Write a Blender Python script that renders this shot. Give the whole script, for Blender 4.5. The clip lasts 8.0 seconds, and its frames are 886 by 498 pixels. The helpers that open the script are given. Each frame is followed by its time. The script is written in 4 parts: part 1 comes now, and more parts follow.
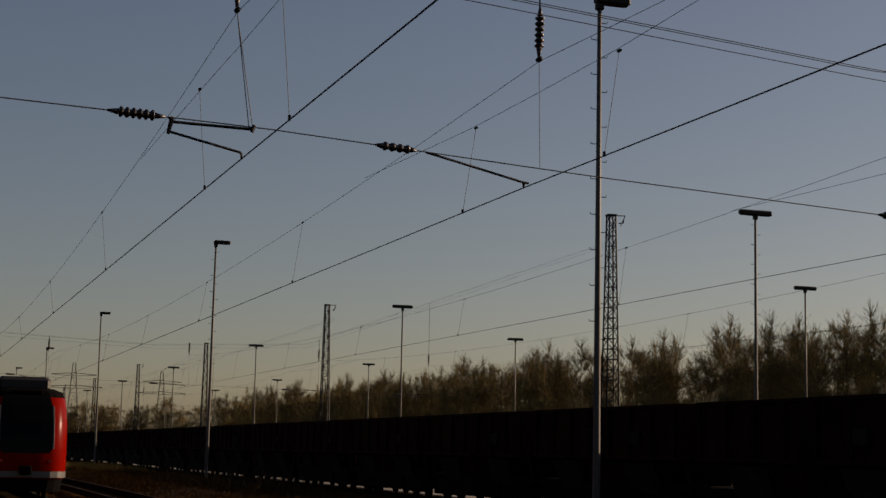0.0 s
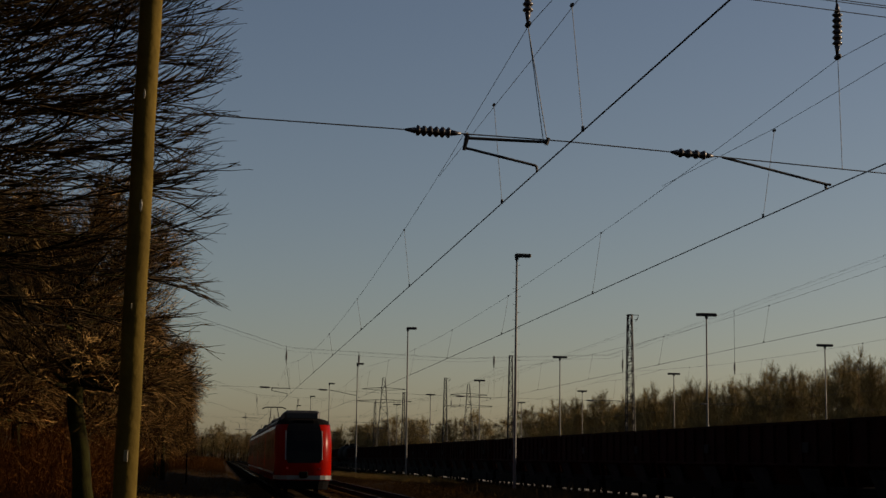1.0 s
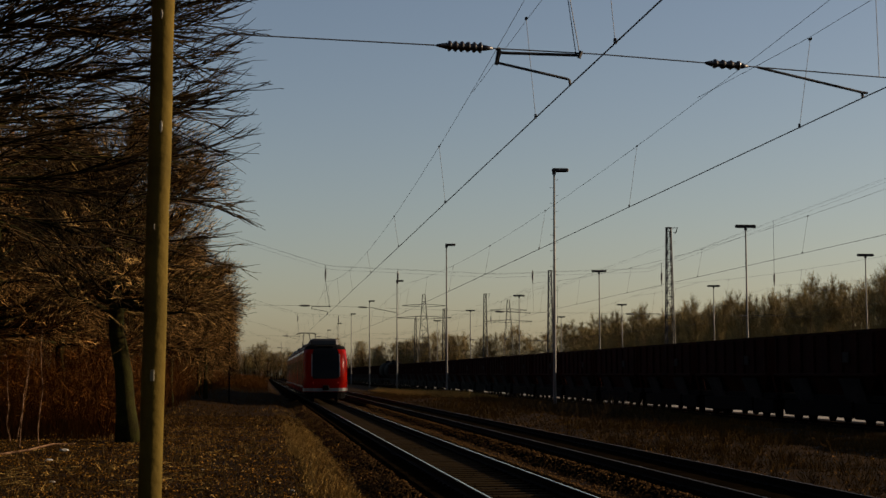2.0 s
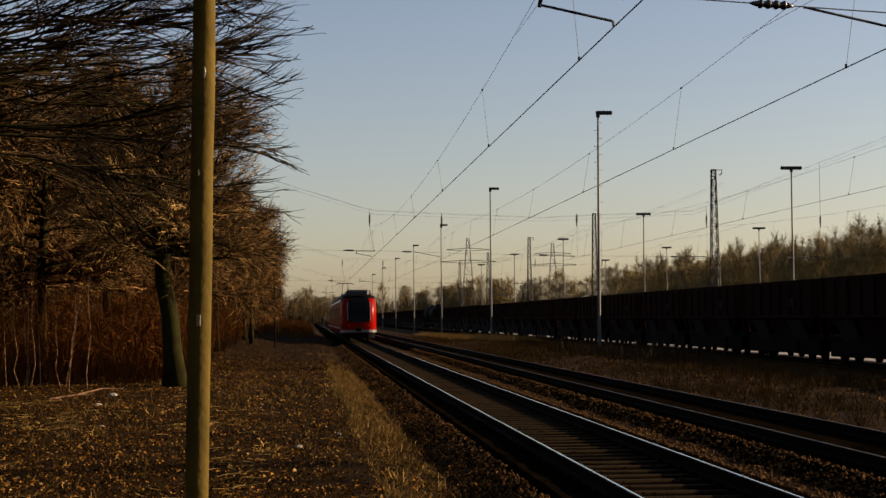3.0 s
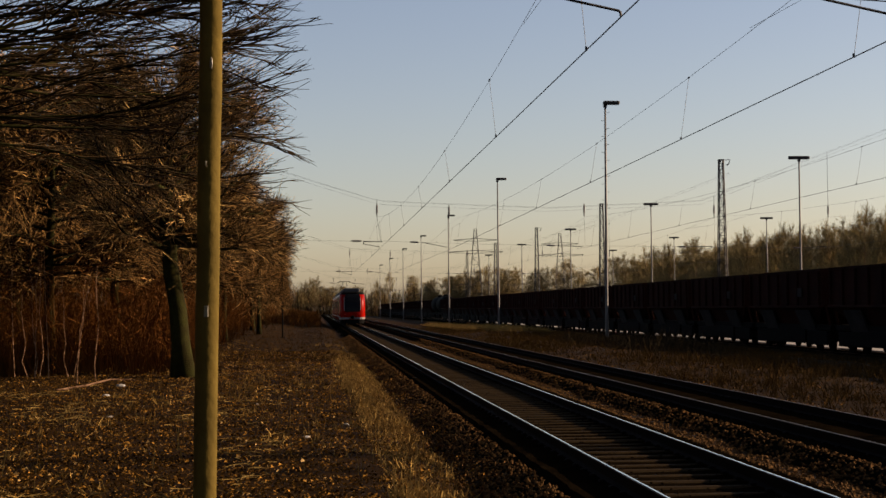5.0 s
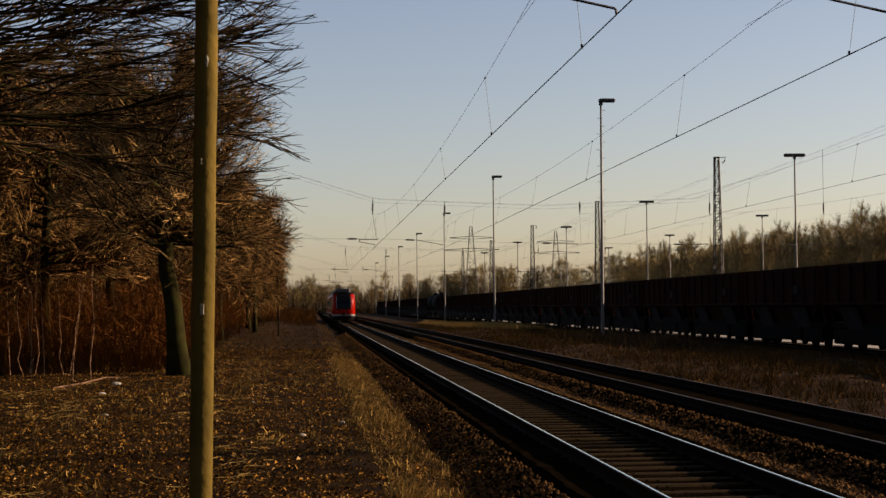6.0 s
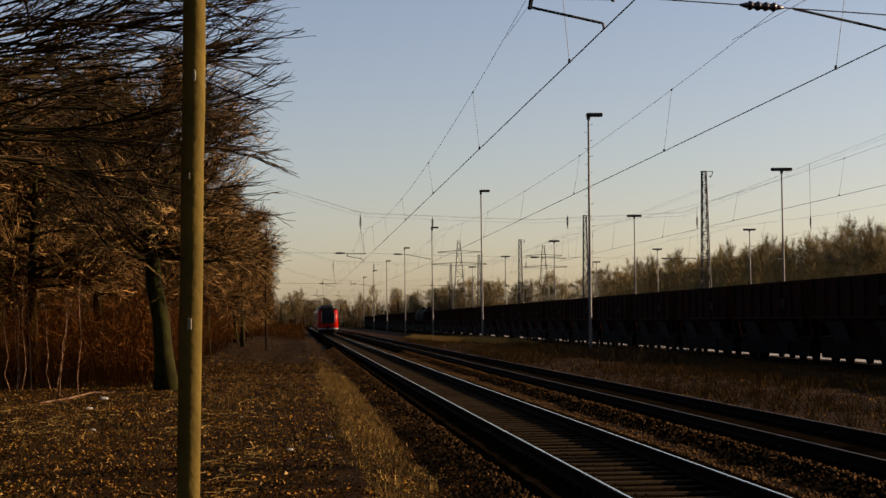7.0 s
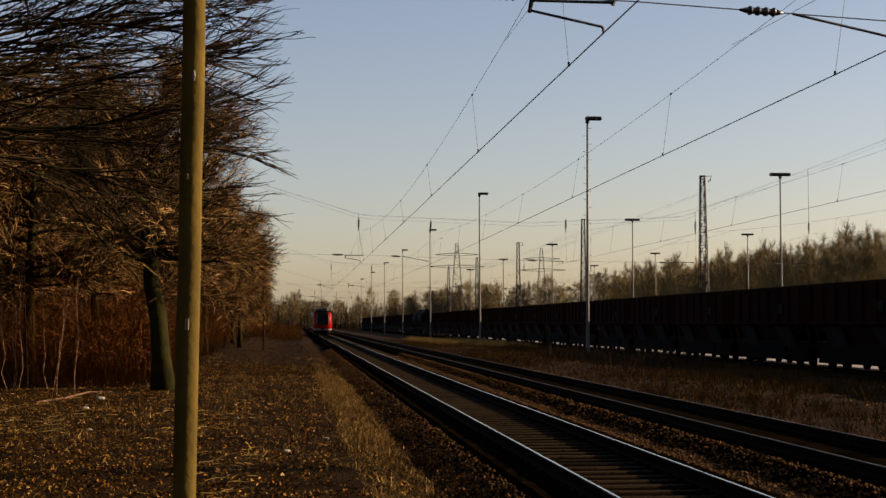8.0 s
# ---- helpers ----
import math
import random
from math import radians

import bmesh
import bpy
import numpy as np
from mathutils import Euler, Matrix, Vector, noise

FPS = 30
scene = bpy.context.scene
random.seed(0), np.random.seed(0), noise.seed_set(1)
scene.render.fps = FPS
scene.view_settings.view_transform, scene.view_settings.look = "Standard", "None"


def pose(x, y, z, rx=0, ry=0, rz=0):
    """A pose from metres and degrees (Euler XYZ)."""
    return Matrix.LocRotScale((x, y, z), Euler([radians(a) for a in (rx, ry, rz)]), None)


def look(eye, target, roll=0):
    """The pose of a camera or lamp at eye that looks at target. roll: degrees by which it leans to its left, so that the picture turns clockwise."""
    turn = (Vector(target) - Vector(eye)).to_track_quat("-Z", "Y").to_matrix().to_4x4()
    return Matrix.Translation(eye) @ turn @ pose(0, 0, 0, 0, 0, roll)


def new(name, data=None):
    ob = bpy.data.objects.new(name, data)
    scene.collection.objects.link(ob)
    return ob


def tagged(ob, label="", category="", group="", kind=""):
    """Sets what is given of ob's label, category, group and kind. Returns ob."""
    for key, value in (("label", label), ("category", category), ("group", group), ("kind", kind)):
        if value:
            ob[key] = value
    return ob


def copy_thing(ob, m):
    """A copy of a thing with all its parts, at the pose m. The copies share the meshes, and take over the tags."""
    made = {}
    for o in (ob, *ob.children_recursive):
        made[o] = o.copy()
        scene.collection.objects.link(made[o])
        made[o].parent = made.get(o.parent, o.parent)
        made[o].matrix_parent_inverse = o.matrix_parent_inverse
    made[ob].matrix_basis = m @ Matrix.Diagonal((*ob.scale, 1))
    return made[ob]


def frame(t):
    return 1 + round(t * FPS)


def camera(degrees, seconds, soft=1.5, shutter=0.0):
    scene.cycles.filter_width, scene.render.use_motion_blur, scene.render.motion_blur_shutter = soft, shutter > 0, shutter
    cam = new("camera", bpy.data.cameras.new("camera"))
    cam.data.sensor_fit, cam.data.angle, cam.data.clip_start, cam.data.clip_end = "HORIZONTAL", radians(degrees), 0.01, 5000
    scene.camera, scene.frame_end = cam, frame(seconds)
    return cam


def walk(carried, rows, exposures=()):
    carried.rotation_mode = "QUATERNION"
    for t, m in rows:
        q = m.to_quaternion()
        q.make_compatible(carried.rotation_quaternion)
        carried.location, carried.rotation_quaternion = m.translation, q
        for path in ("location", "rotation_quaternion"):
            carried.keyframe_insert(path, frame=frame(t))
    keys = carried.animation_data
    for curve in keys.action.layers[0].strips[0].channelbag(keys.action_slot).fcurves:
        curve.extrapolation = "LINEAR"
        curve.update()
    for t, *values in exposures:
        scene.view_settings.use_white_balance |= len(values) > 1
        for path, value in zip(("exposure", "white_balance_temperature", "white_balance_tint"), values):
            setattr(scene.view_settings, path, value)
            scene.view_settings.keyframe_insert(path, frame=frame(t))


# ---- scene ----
EYE_HEIGHT = 1.75


def aim(x, yaw, pitch, roll):
    """Camera pose at the standing point, swayed x to the right: yaw to the right of the track's direction, pitch up, roll to the left."""
    y, p = radians(yaw), radians(pitch)
    eye = Vector((x, 0.0, EYE_HEIGHT))
    return look(eye, eye + Vector((math.sin(y) * math.cos(p), math.cos(y) * math.cos(p), math.sin(p))), roll)


cam = camera(30.77, 8.0, soft=1.5)
PATH = [(0.0, -0.09, 18.517, 7.176, 1.097), (0.2, -0.085, 14.46, 7.536, 1.817), (0.5, -0.08, 10.666, 7.139, 1.641),
        (0.7, -0.074, 9.271, 6.793, 0.718), (1.0, -0.0525, 7.76, 7.404, 0.611), (1.5, -0.019, 7.353, 5.868, 0.6),
        (2.0, 0.0, 6.398, 4.422, -0.219), (2.2, 0.0, 5.868, 4.053, -0.212), (3.3, 0.0, 4.722, 2.221, -0.534),
        (3.5, 0.0, 4.68, 2.248, -0.495), (4.0, 0.0, 4.506, 2.11, -0.226), (4.5, 0.0, 4.536, 2.128, -0.353),
        (5.8, 0.0, 4.558, 2.029, -0.797), (6.0, 0.0, 4.706, 2.022, -0.632), (6.5, 0.0, 4.861, 2.305, -0.803),
        (7.0, 0.0, 5.144, 2.524, -0.695), (7.5, 0.0, 5.243, 2.56, -0.444), (8.0, 0.0, 5.215, 2.608, -0.235)]
EXPOSURES = [(0.0, 0.04, 7220, 24), (0.5, 0.05, 7020, 19), (1.0, 0.2, 6970, 18), (1.5, 0.5, 6970, 18), (2.2, 0.74, 7020, 18), (3.3, 1.26, 7080, 25), (8.0, 1.28, 7060, 26)]
walk(cam, [(t, aim(x, a, b, c)) for t, x, a, b, c in PATH], EXPOSURES)

# ---- light ----
SUN_AZ, SUN_EL = 84.0, 18.5
world = bpy.data.worlds.new("evening_sky")
scene.world = world
world.use_nodes = True
wn = world.node_tree
sky = wn.nodes.new("ShaderNodeTexSky")
sky.sky_type, sky.sun_disc = "NISHITA", False
sky.sun_elevation, sky.sun_rotation = radians(SUN_EL), radians(SUN_AZ)
sky.air_density, sky.dust_density, sky.ozone_density = 1.0, 1.0, 1.5
wn.nodes["Background"].inputs["Strength"].default_value = 0.053
wn.links.new(sky.outputs["Color"], wn.nodes["Background"].inputs["Color"])
sun = new("sun", bpy.data.lights.new("sun", "SUN"))
sun.data.energy, sun.data.angle, sun.data.color = 5.0, radians(0.5), (1.0, 0.82, 0.58)
a, e = radians(SUN_AZ), radians(SUN_EL)
sun.matrix_world = look((0, 0, 60), (-math.sin(a) * math.cos(e), -math.cos(a) * math.cos(e), 60 - math.sin(e)))


# ---- materials ----
def mat(name, color, rough=0.8, metal=0.0, vary=0.3, scale=4.0, fine=40.0, bump=0.15, second=None, spec=0.5, random_value=0.0, skew=1.0):
    """Base colour with two scales of noise variation and fine relief; second: the colour of the large stains; skew: few pieces light, most dark."""
    m = bpy.data.materials.new(name)
    m.use_nodes = True
    n, l = m.node_tree.nodes, m.node_tree.links
    bsdf = n["Principled BSDF"]
    bsdf.inputs["Roughness"].default_value, bsdf.inputs["Metallic"].default_value = rough, metal
    bsdf.inputs["Specular IOR Level"].default_value = spec
    co = n.new("ShaderNodeTexCoord")
    big, small = n.new("ShaderNodeTexNoise"), n.new("ShaderNodeTexNoise")
    for t, s in ((big, scale), (small, fine)):
        t.inputs["Scale"].default_value, t.inputs["Detail"].default_value = s, 4.0
        l.new(co.outputs["Object"], t.inputs["Vector"])
    mix = n.new("ShaderNodeMix")
    mix.data_type = "RGBA"
    mix.inputs[6].default_value = (*color, 1)
    mix.inputs[7].default_value = (*(second or [c * (1 - vary) for c in color]), 1)
    ramp = n.new("ShaderNodeMapRange")
    ramp.inputs[1].default_value, ramp.inputs[2].default_value = 0.38, 0.66
    l.new(big.outputs["Fac"], ramp.inputs[0])
    l.new(ramp.outputs[0], mix.inputs[0])
    hsv = n.new("ShaderNodeHueSaturation")
    val = n.new("ShaderNodeMapRange")
    val.inputs[3].default_value, val.inputs[4].default_value = 1 - vary, 1 + vary
    l.new(small.outputs["Fac"], val.inputs[0])
    out = val.outputs[0]
    if random_value:
        geo = n.new("ShaderNodeNewGeometry")
        r = n.new("ShaderNodeMapRange")
        r.inputs[3].default_value, r.inputs[4].default_value = 1 - random_value, 1 + random_value
        power = n.new("ShaderNodeMath")
        power.operation = "POWER"
        power.inputs[1].default_value = skew
        l.new(geo.outputs["Random Per Island"], power.inputs[0])
        l.new(power.outputs[0], r.inputs[0])
        r.inputs[4].default_value = 1 + random_value * skew
        mul = n.new("ShaderNodeMath")
        mul.operation = "MULTIPLY"
        l.new(out, mul.inputs[0])
        l.new(r.outputs[0], mul.inputs[1])
        out = mul.outputs[0]
    l.new(out, hsv.inputs["Value"])
    l.new(mix.outputs[2], hsv.inputs["Color"])
    l.new(hsv.outputs["Color"], bsdf.inputs["Base Color"])
    if bump:
        b = n.new("ShaderNodeBump")
        b.inputs["Strength"].default_value, b.inputs["Distance"].default_value = bump, 0.02
        l.new(small.outputs["Fac"], b.inputs["Height"])
        l.new(b.outputs["Normal"], bsdf.inputs["Normal"])
    return m


M = dict(
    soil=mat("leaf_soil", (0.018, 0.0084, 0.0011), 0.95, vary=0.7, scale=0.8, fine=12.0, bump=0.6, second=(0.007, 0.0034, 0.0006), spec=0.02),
    leaf=mat("dry_leaf", (0.09, 0.043, 0.007), 0.8, vary=0.3, scale=0.7, fine=30, bump=0, random_value=0.8, spec=0.02, skew=2.0),
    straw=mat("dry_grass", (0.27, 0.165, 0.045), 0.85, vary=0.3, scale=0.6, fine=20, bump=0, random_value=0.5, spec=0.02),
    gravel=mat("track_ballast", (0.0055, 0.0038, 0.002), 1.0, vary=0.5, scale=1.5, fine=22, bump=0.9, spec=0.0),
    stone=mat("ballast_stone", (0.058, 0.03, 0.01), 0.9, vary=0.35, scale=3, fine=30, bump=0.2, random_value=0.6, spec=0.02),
    pale=mat("pale_stone", (0.24, 0.225, 0.19), 0.8, vary=0.2, bump=0.2),
    sleeper=mat("oiled_sleeper", (0.019, 0.0122, 0.0052), 0.9, vary=0.3, scale=5, fine=30, bump=0.3, spec=0.02),
    rust=mat("rusty_rail", (0.006, 0.004, 0.003), 0.8, vary=0.3, scale=3, fine=60, bump=0.2, spec=0.02),
    shine=mat("polished_rail_head", (0.95, 0.9, 0.8), 0.14, 1.0, vary=0.08, scale=2, fine=50, bump=0.02),
    dull=mat("dull_rail_head", (0.13, 0.1, 0.07), 0.5, 0.8, vary=0.2, scale=2, fine=50, bump=0.05),
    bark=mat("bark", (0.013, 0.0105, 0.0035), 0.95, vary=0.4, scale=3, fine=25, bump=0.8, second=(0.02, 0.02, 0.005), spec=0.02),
    # wide tone spread paints lit highlights and dark gaps among the twigs
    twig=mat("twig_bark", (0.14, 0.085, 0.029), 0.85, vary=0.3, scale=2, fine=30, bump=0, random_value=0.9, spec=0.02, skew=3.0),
    # darker copy of the twig colour, with the path trees' shade put in
    shaded_brown_twig=mat("shaded_brown_twig_bark", (0.11, 0.062, 0.02), 0.85, vary=0.3, scale=2, fine=30, bump=0, random_value=0.9, spec=0.02, skew=3.0),
    shoot=mat("shoot_bark", (0.085, 0.031, 0.006), 0.85, vary=0.3, scale=2, fine=30, bump=0, random_value=0.5, spec=0.02),
    # near boughs stand black against the sky; that backlit darkness is coloured in
    backlit_dark_twig=mat("backlit_dark_twig_bark", (0.036, 0.024, 0.011), 0.9, vary=0.3, scale=2, fine=30, bump=0, random_value=0.95, spec=0.02),
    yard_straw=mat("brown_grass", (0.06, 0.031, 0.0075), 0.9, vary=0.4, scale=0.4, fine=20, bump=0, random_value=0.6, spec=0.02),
    pale_straw=mat("bleached_stalks", (0.24, 0.155, 0.045), 0.85, vary=0.3, scale=3, fine=20, bump=0, random_value=0.5, spec=0.02),
    road=mat("pale_gap_ground", (0.24, 0.224, 0.2), 0.9, vary=0.3, scale=0.8, fine=9, bump=0.3, spec=0.05),
    footing=mat("weathered_concrete", (0.09, 0.082, 0.07), 0.9, vary=0.3, bump=0.2, spec=0.02),
    panel=mat("faded_panel", (0.022, 0.02, 0.018), 0.8, vary=0.3, bump=0, spec=0.02),
    flap=mat("faded_flap_paint", (0.02, 0.019, 0.018), 0.8, vary=0.5, scale=1.2, fine=9, bump=0.1, spec=0.02),
    # lighter than nearer twigs: distance haze is mixed into the colour
    farwood=mat("hazy_far_twigs", (0.175, 0.132, 0.056), 0.9, vary=0.3, scale=0.2, fine=2, bump=0, random_value=0.5, spec=0.02),
    birch=mat("birch_bark", (0.22, 0.125, 0.068), 0.8, vary=0.4, scale=6, fine=20, bump=0.2, second=(0.025, 0.012, 0.005), spec=0.03),
    wood=mat("weathered_pole_wood", (0.092, 0.063, 0.013), 0.75, vary=0.2, scale=2.5, fine=30, bump=0.25, second=(0.05, 0.035, 0.008), spec=0.02),
    plate=mat("enamel_plate", (0.11, 0.09, 0.045), 0.5, vary=0.1, bump=0),
    # pale leaf colour stands in for golden highlights on the litter
    pale_leaf=mat("sun_highlight_leaf", (0.2, 0.125, 0.045), 0.8, vary=0.3, scale=0.7, fine=30, bump=0, random_value=0.7, spec=0.02),
    galv=mat("galvanised_steel", (0.07, 0.066, 0.058), 0.6, 0.2, vary=0.15, scale=2, fine=30, bump=0.05),
    darksteel=mat("dark_steel", (0.012, 0.0108, 0.0096), 0.7, 0.3, vary=0.3, scale=4, fine=30, bump=0.1),
    wire=mat("weathered_copper_wire", (0.035, 0.035, 0.035), 0.7, 0.3, vary=0.1, bump=0),
    insulator=mat("brown_porcelain", (0.018, 0.011, 0.009), 0.4, vary=0.1, bump=0),
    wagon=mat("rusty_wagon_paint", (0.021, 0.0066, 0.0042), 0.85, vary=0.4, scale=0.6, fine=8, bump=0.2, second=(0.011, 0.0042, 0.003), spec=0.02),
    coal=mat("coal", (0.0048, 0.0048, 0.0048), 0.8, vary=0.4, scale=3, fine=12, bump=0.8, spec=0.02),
    red=mat("red_train_paint", (0.18, 0.0038, 0.001), 0.25, vary=0.08, scale=1, fine=20, bump=0, spec=0.03),
    white=mat("white_train_paint", (0.11, 0.107, 0.1), 0.4, vary=0.08, bump=0),
    grey=mat("grey_roof_paint", (0.014, 0.014, 0.014), 0.6, vary=0.2, scale=1, fine=10, bump=0.05),
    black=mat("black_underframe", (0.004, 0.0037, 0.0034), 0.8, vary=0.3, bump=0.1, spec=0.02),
    glass=mat("dark_train_glass", (0.004, 0.0045, 0.005), 0.2, vary=0.05, bump=0, spec=0.06),
)
lamp_red = bpy.data.materials.new("red_tail_lamp")
lamp_red.use_nodes = True
lamp_red.node_tree.nodes["Principled BSDF"].inputs["Base Color"].default_value = (0.5, 0.02, 0.01, 1)
lamp_red.node_tree.nodes["Principled BSDF"].inputs["Emission Color"].default_value = (1, 0.05, 0.02, 1)
lamp_red.node_tree.nodes["Principled BSDF"].inputs["Emission Strength"].default_value = 0.0


# ---- mesh helpers ----
class Geo:
    """Vertices and faces that become one mesh."""

    def __init__(self):
        self.v, self.f, self.count = [], [], 0

    def add(self, verts, faces):
        verts = np.asarray(verts, float)
        self.v.append(verts)
        base = self.count
        self.f.extend([tuple(i + base for i in f) for f in faces])
        self.count += len(verts)
        return self

    def box(self, x0, x1, y0, y1, z0, z1, c=0.0):
        """A box; c chamfers its upright and top edges."""
        if c <= 0:
            v = [(x, y, z) for z in (z0, z1) for x, y in ((x0, y0), (x1, y0), (x1, y1), (x0, y1))]
            return self.add(v, [(3, 2, 1, 0), (4, 5, 6, 7), (0, 1, 5, 4), (1, 2, 6, 5), (2, 3, 7, 6), (3, 0, 4, 7)])
        def ring(s, z):
            return [(x0 + s + c, y0 + s, z), (x1 - s - c, y0 + s, z), (x1 - s, y0 + s + c, z), (x1 - s, y1 - s - c, z),
                    (x1 - s - c, y1 - s, z), (x0 + s + c, y1 - s, z), (x0 + s, y1 - s - c, z), (x0 + s, y0 + s + c, z)]
        v = ring(c, z0) + ring(0, z0 + c) + ring(0, z1 - c) + ring(c, z1)
        f = [tuple(range(7, -1, -1)), tuple(range(24, 32))]
        for k in range(3):
            f += [(8 * k + i, 8 * k + (i + 1) % 8, 8 * k + 8 + (i + 1) % 8, 8 * k + 8 + i) for i in range(8)]
        return self.add(v, f)

    def tube(self, pts, radii, sides=6, cap=True):
        pts = np.asarray(pts, float)
        radii = np.broadcast_to(np.asarray(radii, float), (len(pts),))
        d = np.gradient(pts, axis=0)
        d /= np.linalg.norm(d, axis=1, keepdims=True) + 1e-9
        ref = np.where(np.abs(d[:, 2:3]) > 0.9, np.array([[1.0, 0, 0]]), np.array([[0, 0, 1.0]]))
        u = np.cross(d, ref)
        u /= np.linalg.norm(u, axis=1, keepdims=True)
        w = np.cross(u, d)
        ang = np.arange(sides) * 2 * math.pi / sides
        ring = pts[:, None] + radii[:, None, None] * (np.cos(ang)[None, :, None] * u[:, None] + np.sin(ang)[None, :, None] * w[:, None])
        f = []
        for k in range(len(pts) - 1):
            f += [(k * sides + i, k * sides + i + sides, k * sides + sides + (i + 1) % sides, k * sides + (i + 1) % sides) for i in range(sides)]
        if cap:
            f += [tuple(range(sides)), tuple(range(len(pts) * sides - 1, (len(pts) - 1) * sides - 1, -1))]
        return self.add(ring.reshape(-1, 3), f)

    def loft(self, rings, cap=True):
        """Joins closed rings of equal length."""
        n = len(rings[0])
        f = []
        for k in range(len(rings) - 1):
            f += [(k * n + i, k * n + (i + 1) % n, (k + 1) * n + (i + 1) % n, (k + 1) * n + i) for i in range(n)]
        if cap:
            f += [tuple(range(n - 1, -1, -1)), tuple(range((len(rings) - 1) * n, len(rings) * n))]
        return self.add(np.concatenate([np.asarray(r, float) for r in rings]), f)

    def mesh(self, name, material, smooth=False):
        me = bpy.data.meshes.new(name)
        me.from_pydata(np.concatenate(self.v).tolist(), [], self.f)
        me.materials.append(material)
        if smooth:
            me.polygons.foreach_set("use_smooth", [True] * len(me.polygons))
        me.update()
        return me


def part(name, geo, material, parent, label="", smooth=False):
    data = geo.mesh(name, material, smooth) if isinstance(geo, Geo) else geo
    ob = new(name, data)
    ob.parent = parent
    return tagged(ob, label)


def thing(name, label, category, group="", kind="", at=None):
    ob = tagged(new(name), label, category, group, kind)
    if at is not None:
        ob.matrix_basis = at
    return ob


def single(name, geo, material, label, category, group="", kind="", smooth=False):
    return tagged(new(name, geo.mesh(name, material, smooth)), label, category, group, kind)


# ---- ground and tracks ----
TRACKS = (3.96, 7.78)


def smooth(a, b, v):
    k = min(1.0, max(0.0, (v - a) / (b - a)))
    return k * k * (3 - 2 * k)


def ground_z(x, y):
    z = -0.30 + 0.12 * smooth(1.6, 0.6, x) - 0.14 * math.exp(-((x - 1.75) / 0.35) ** 2)
    z += 0.10 * math.exp(-((x - 13.0) / 2.2) ** 2) - 0.35 * smooth(120, 240, y) * smooth(10, 16, x)
    z += 0.45 * smooth(60, 120, y) * smooth(-1, -4.5, x)
    z -= 0.5 * smooth(18.5, 22.5, x) * smooth(43, 36, x)
    near = smooth(160, 60, abs(x) + abs(y) * 0.4)
    z += near * (0.05 * noise.noise((x * 0.35, y * 0.35, 0)) + 0.03 * noise.noise((x * 1.3, y * 1.3, 3)))
    return z


def build_ground():
    xs = np.unique(np.r_[np.linspace(-3500, -60, 12), np.linspace(-60, -12, 20), np.linspace(-12, 12, 97), np.linspace(12, 30, 37),
                         np.linspace(30, 150, 25), np.linspace(150, 3500, 12)])
    ys = np.unique(np.r_[np.linspace(-3500, -20, 10), np.linspace(-20, 8, 12), np.linspace(8, 60, 157), np.linspace(60, 150, 91), np.linspace(150, 400, 60), np.linspace(400, 4000, 14)])
    v = [(x, y, ground_z(x, y)) for y in ys for x in xs]
    n = len(xs)
    f = [(j * n + i, j * n + i + 1, j * n + n + i + 1, j * n + n + i) for j in range(len(ys) - 1) for i in range(n - 1)]
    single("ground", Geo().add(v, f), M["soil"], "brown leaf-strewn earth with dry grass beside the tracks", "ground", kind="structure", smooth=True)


def rail_geo(x, y0, y1):
    prof = [(-0.07, -0.16), (0.07, -0.16), (0.07, -0.145), (0.012, -0.125), (0.012, -0.045), (0.034, -0.035), (0.034, -0.006),
            (-0.034, -0.006), (-0.034, -0.035), (-0.012, -0.045), (-0.012, -0.125), (-0.07, -0.145)]
    return Geo().loft([[(x + a, y, b) for a, b in prof] for y in (y1, y0)])


def head_geo(x, y0, y1):
    prof = [(-0.012, -0.006), (0.012, -0.006), (0.012, -0.003), (0.008, 0.0), (-0.008, 0.0), (-0.012, -0.003)]
    return Geo().loft([[(x + a, y, b) for a, b in prof] for y in (y1, y0)])


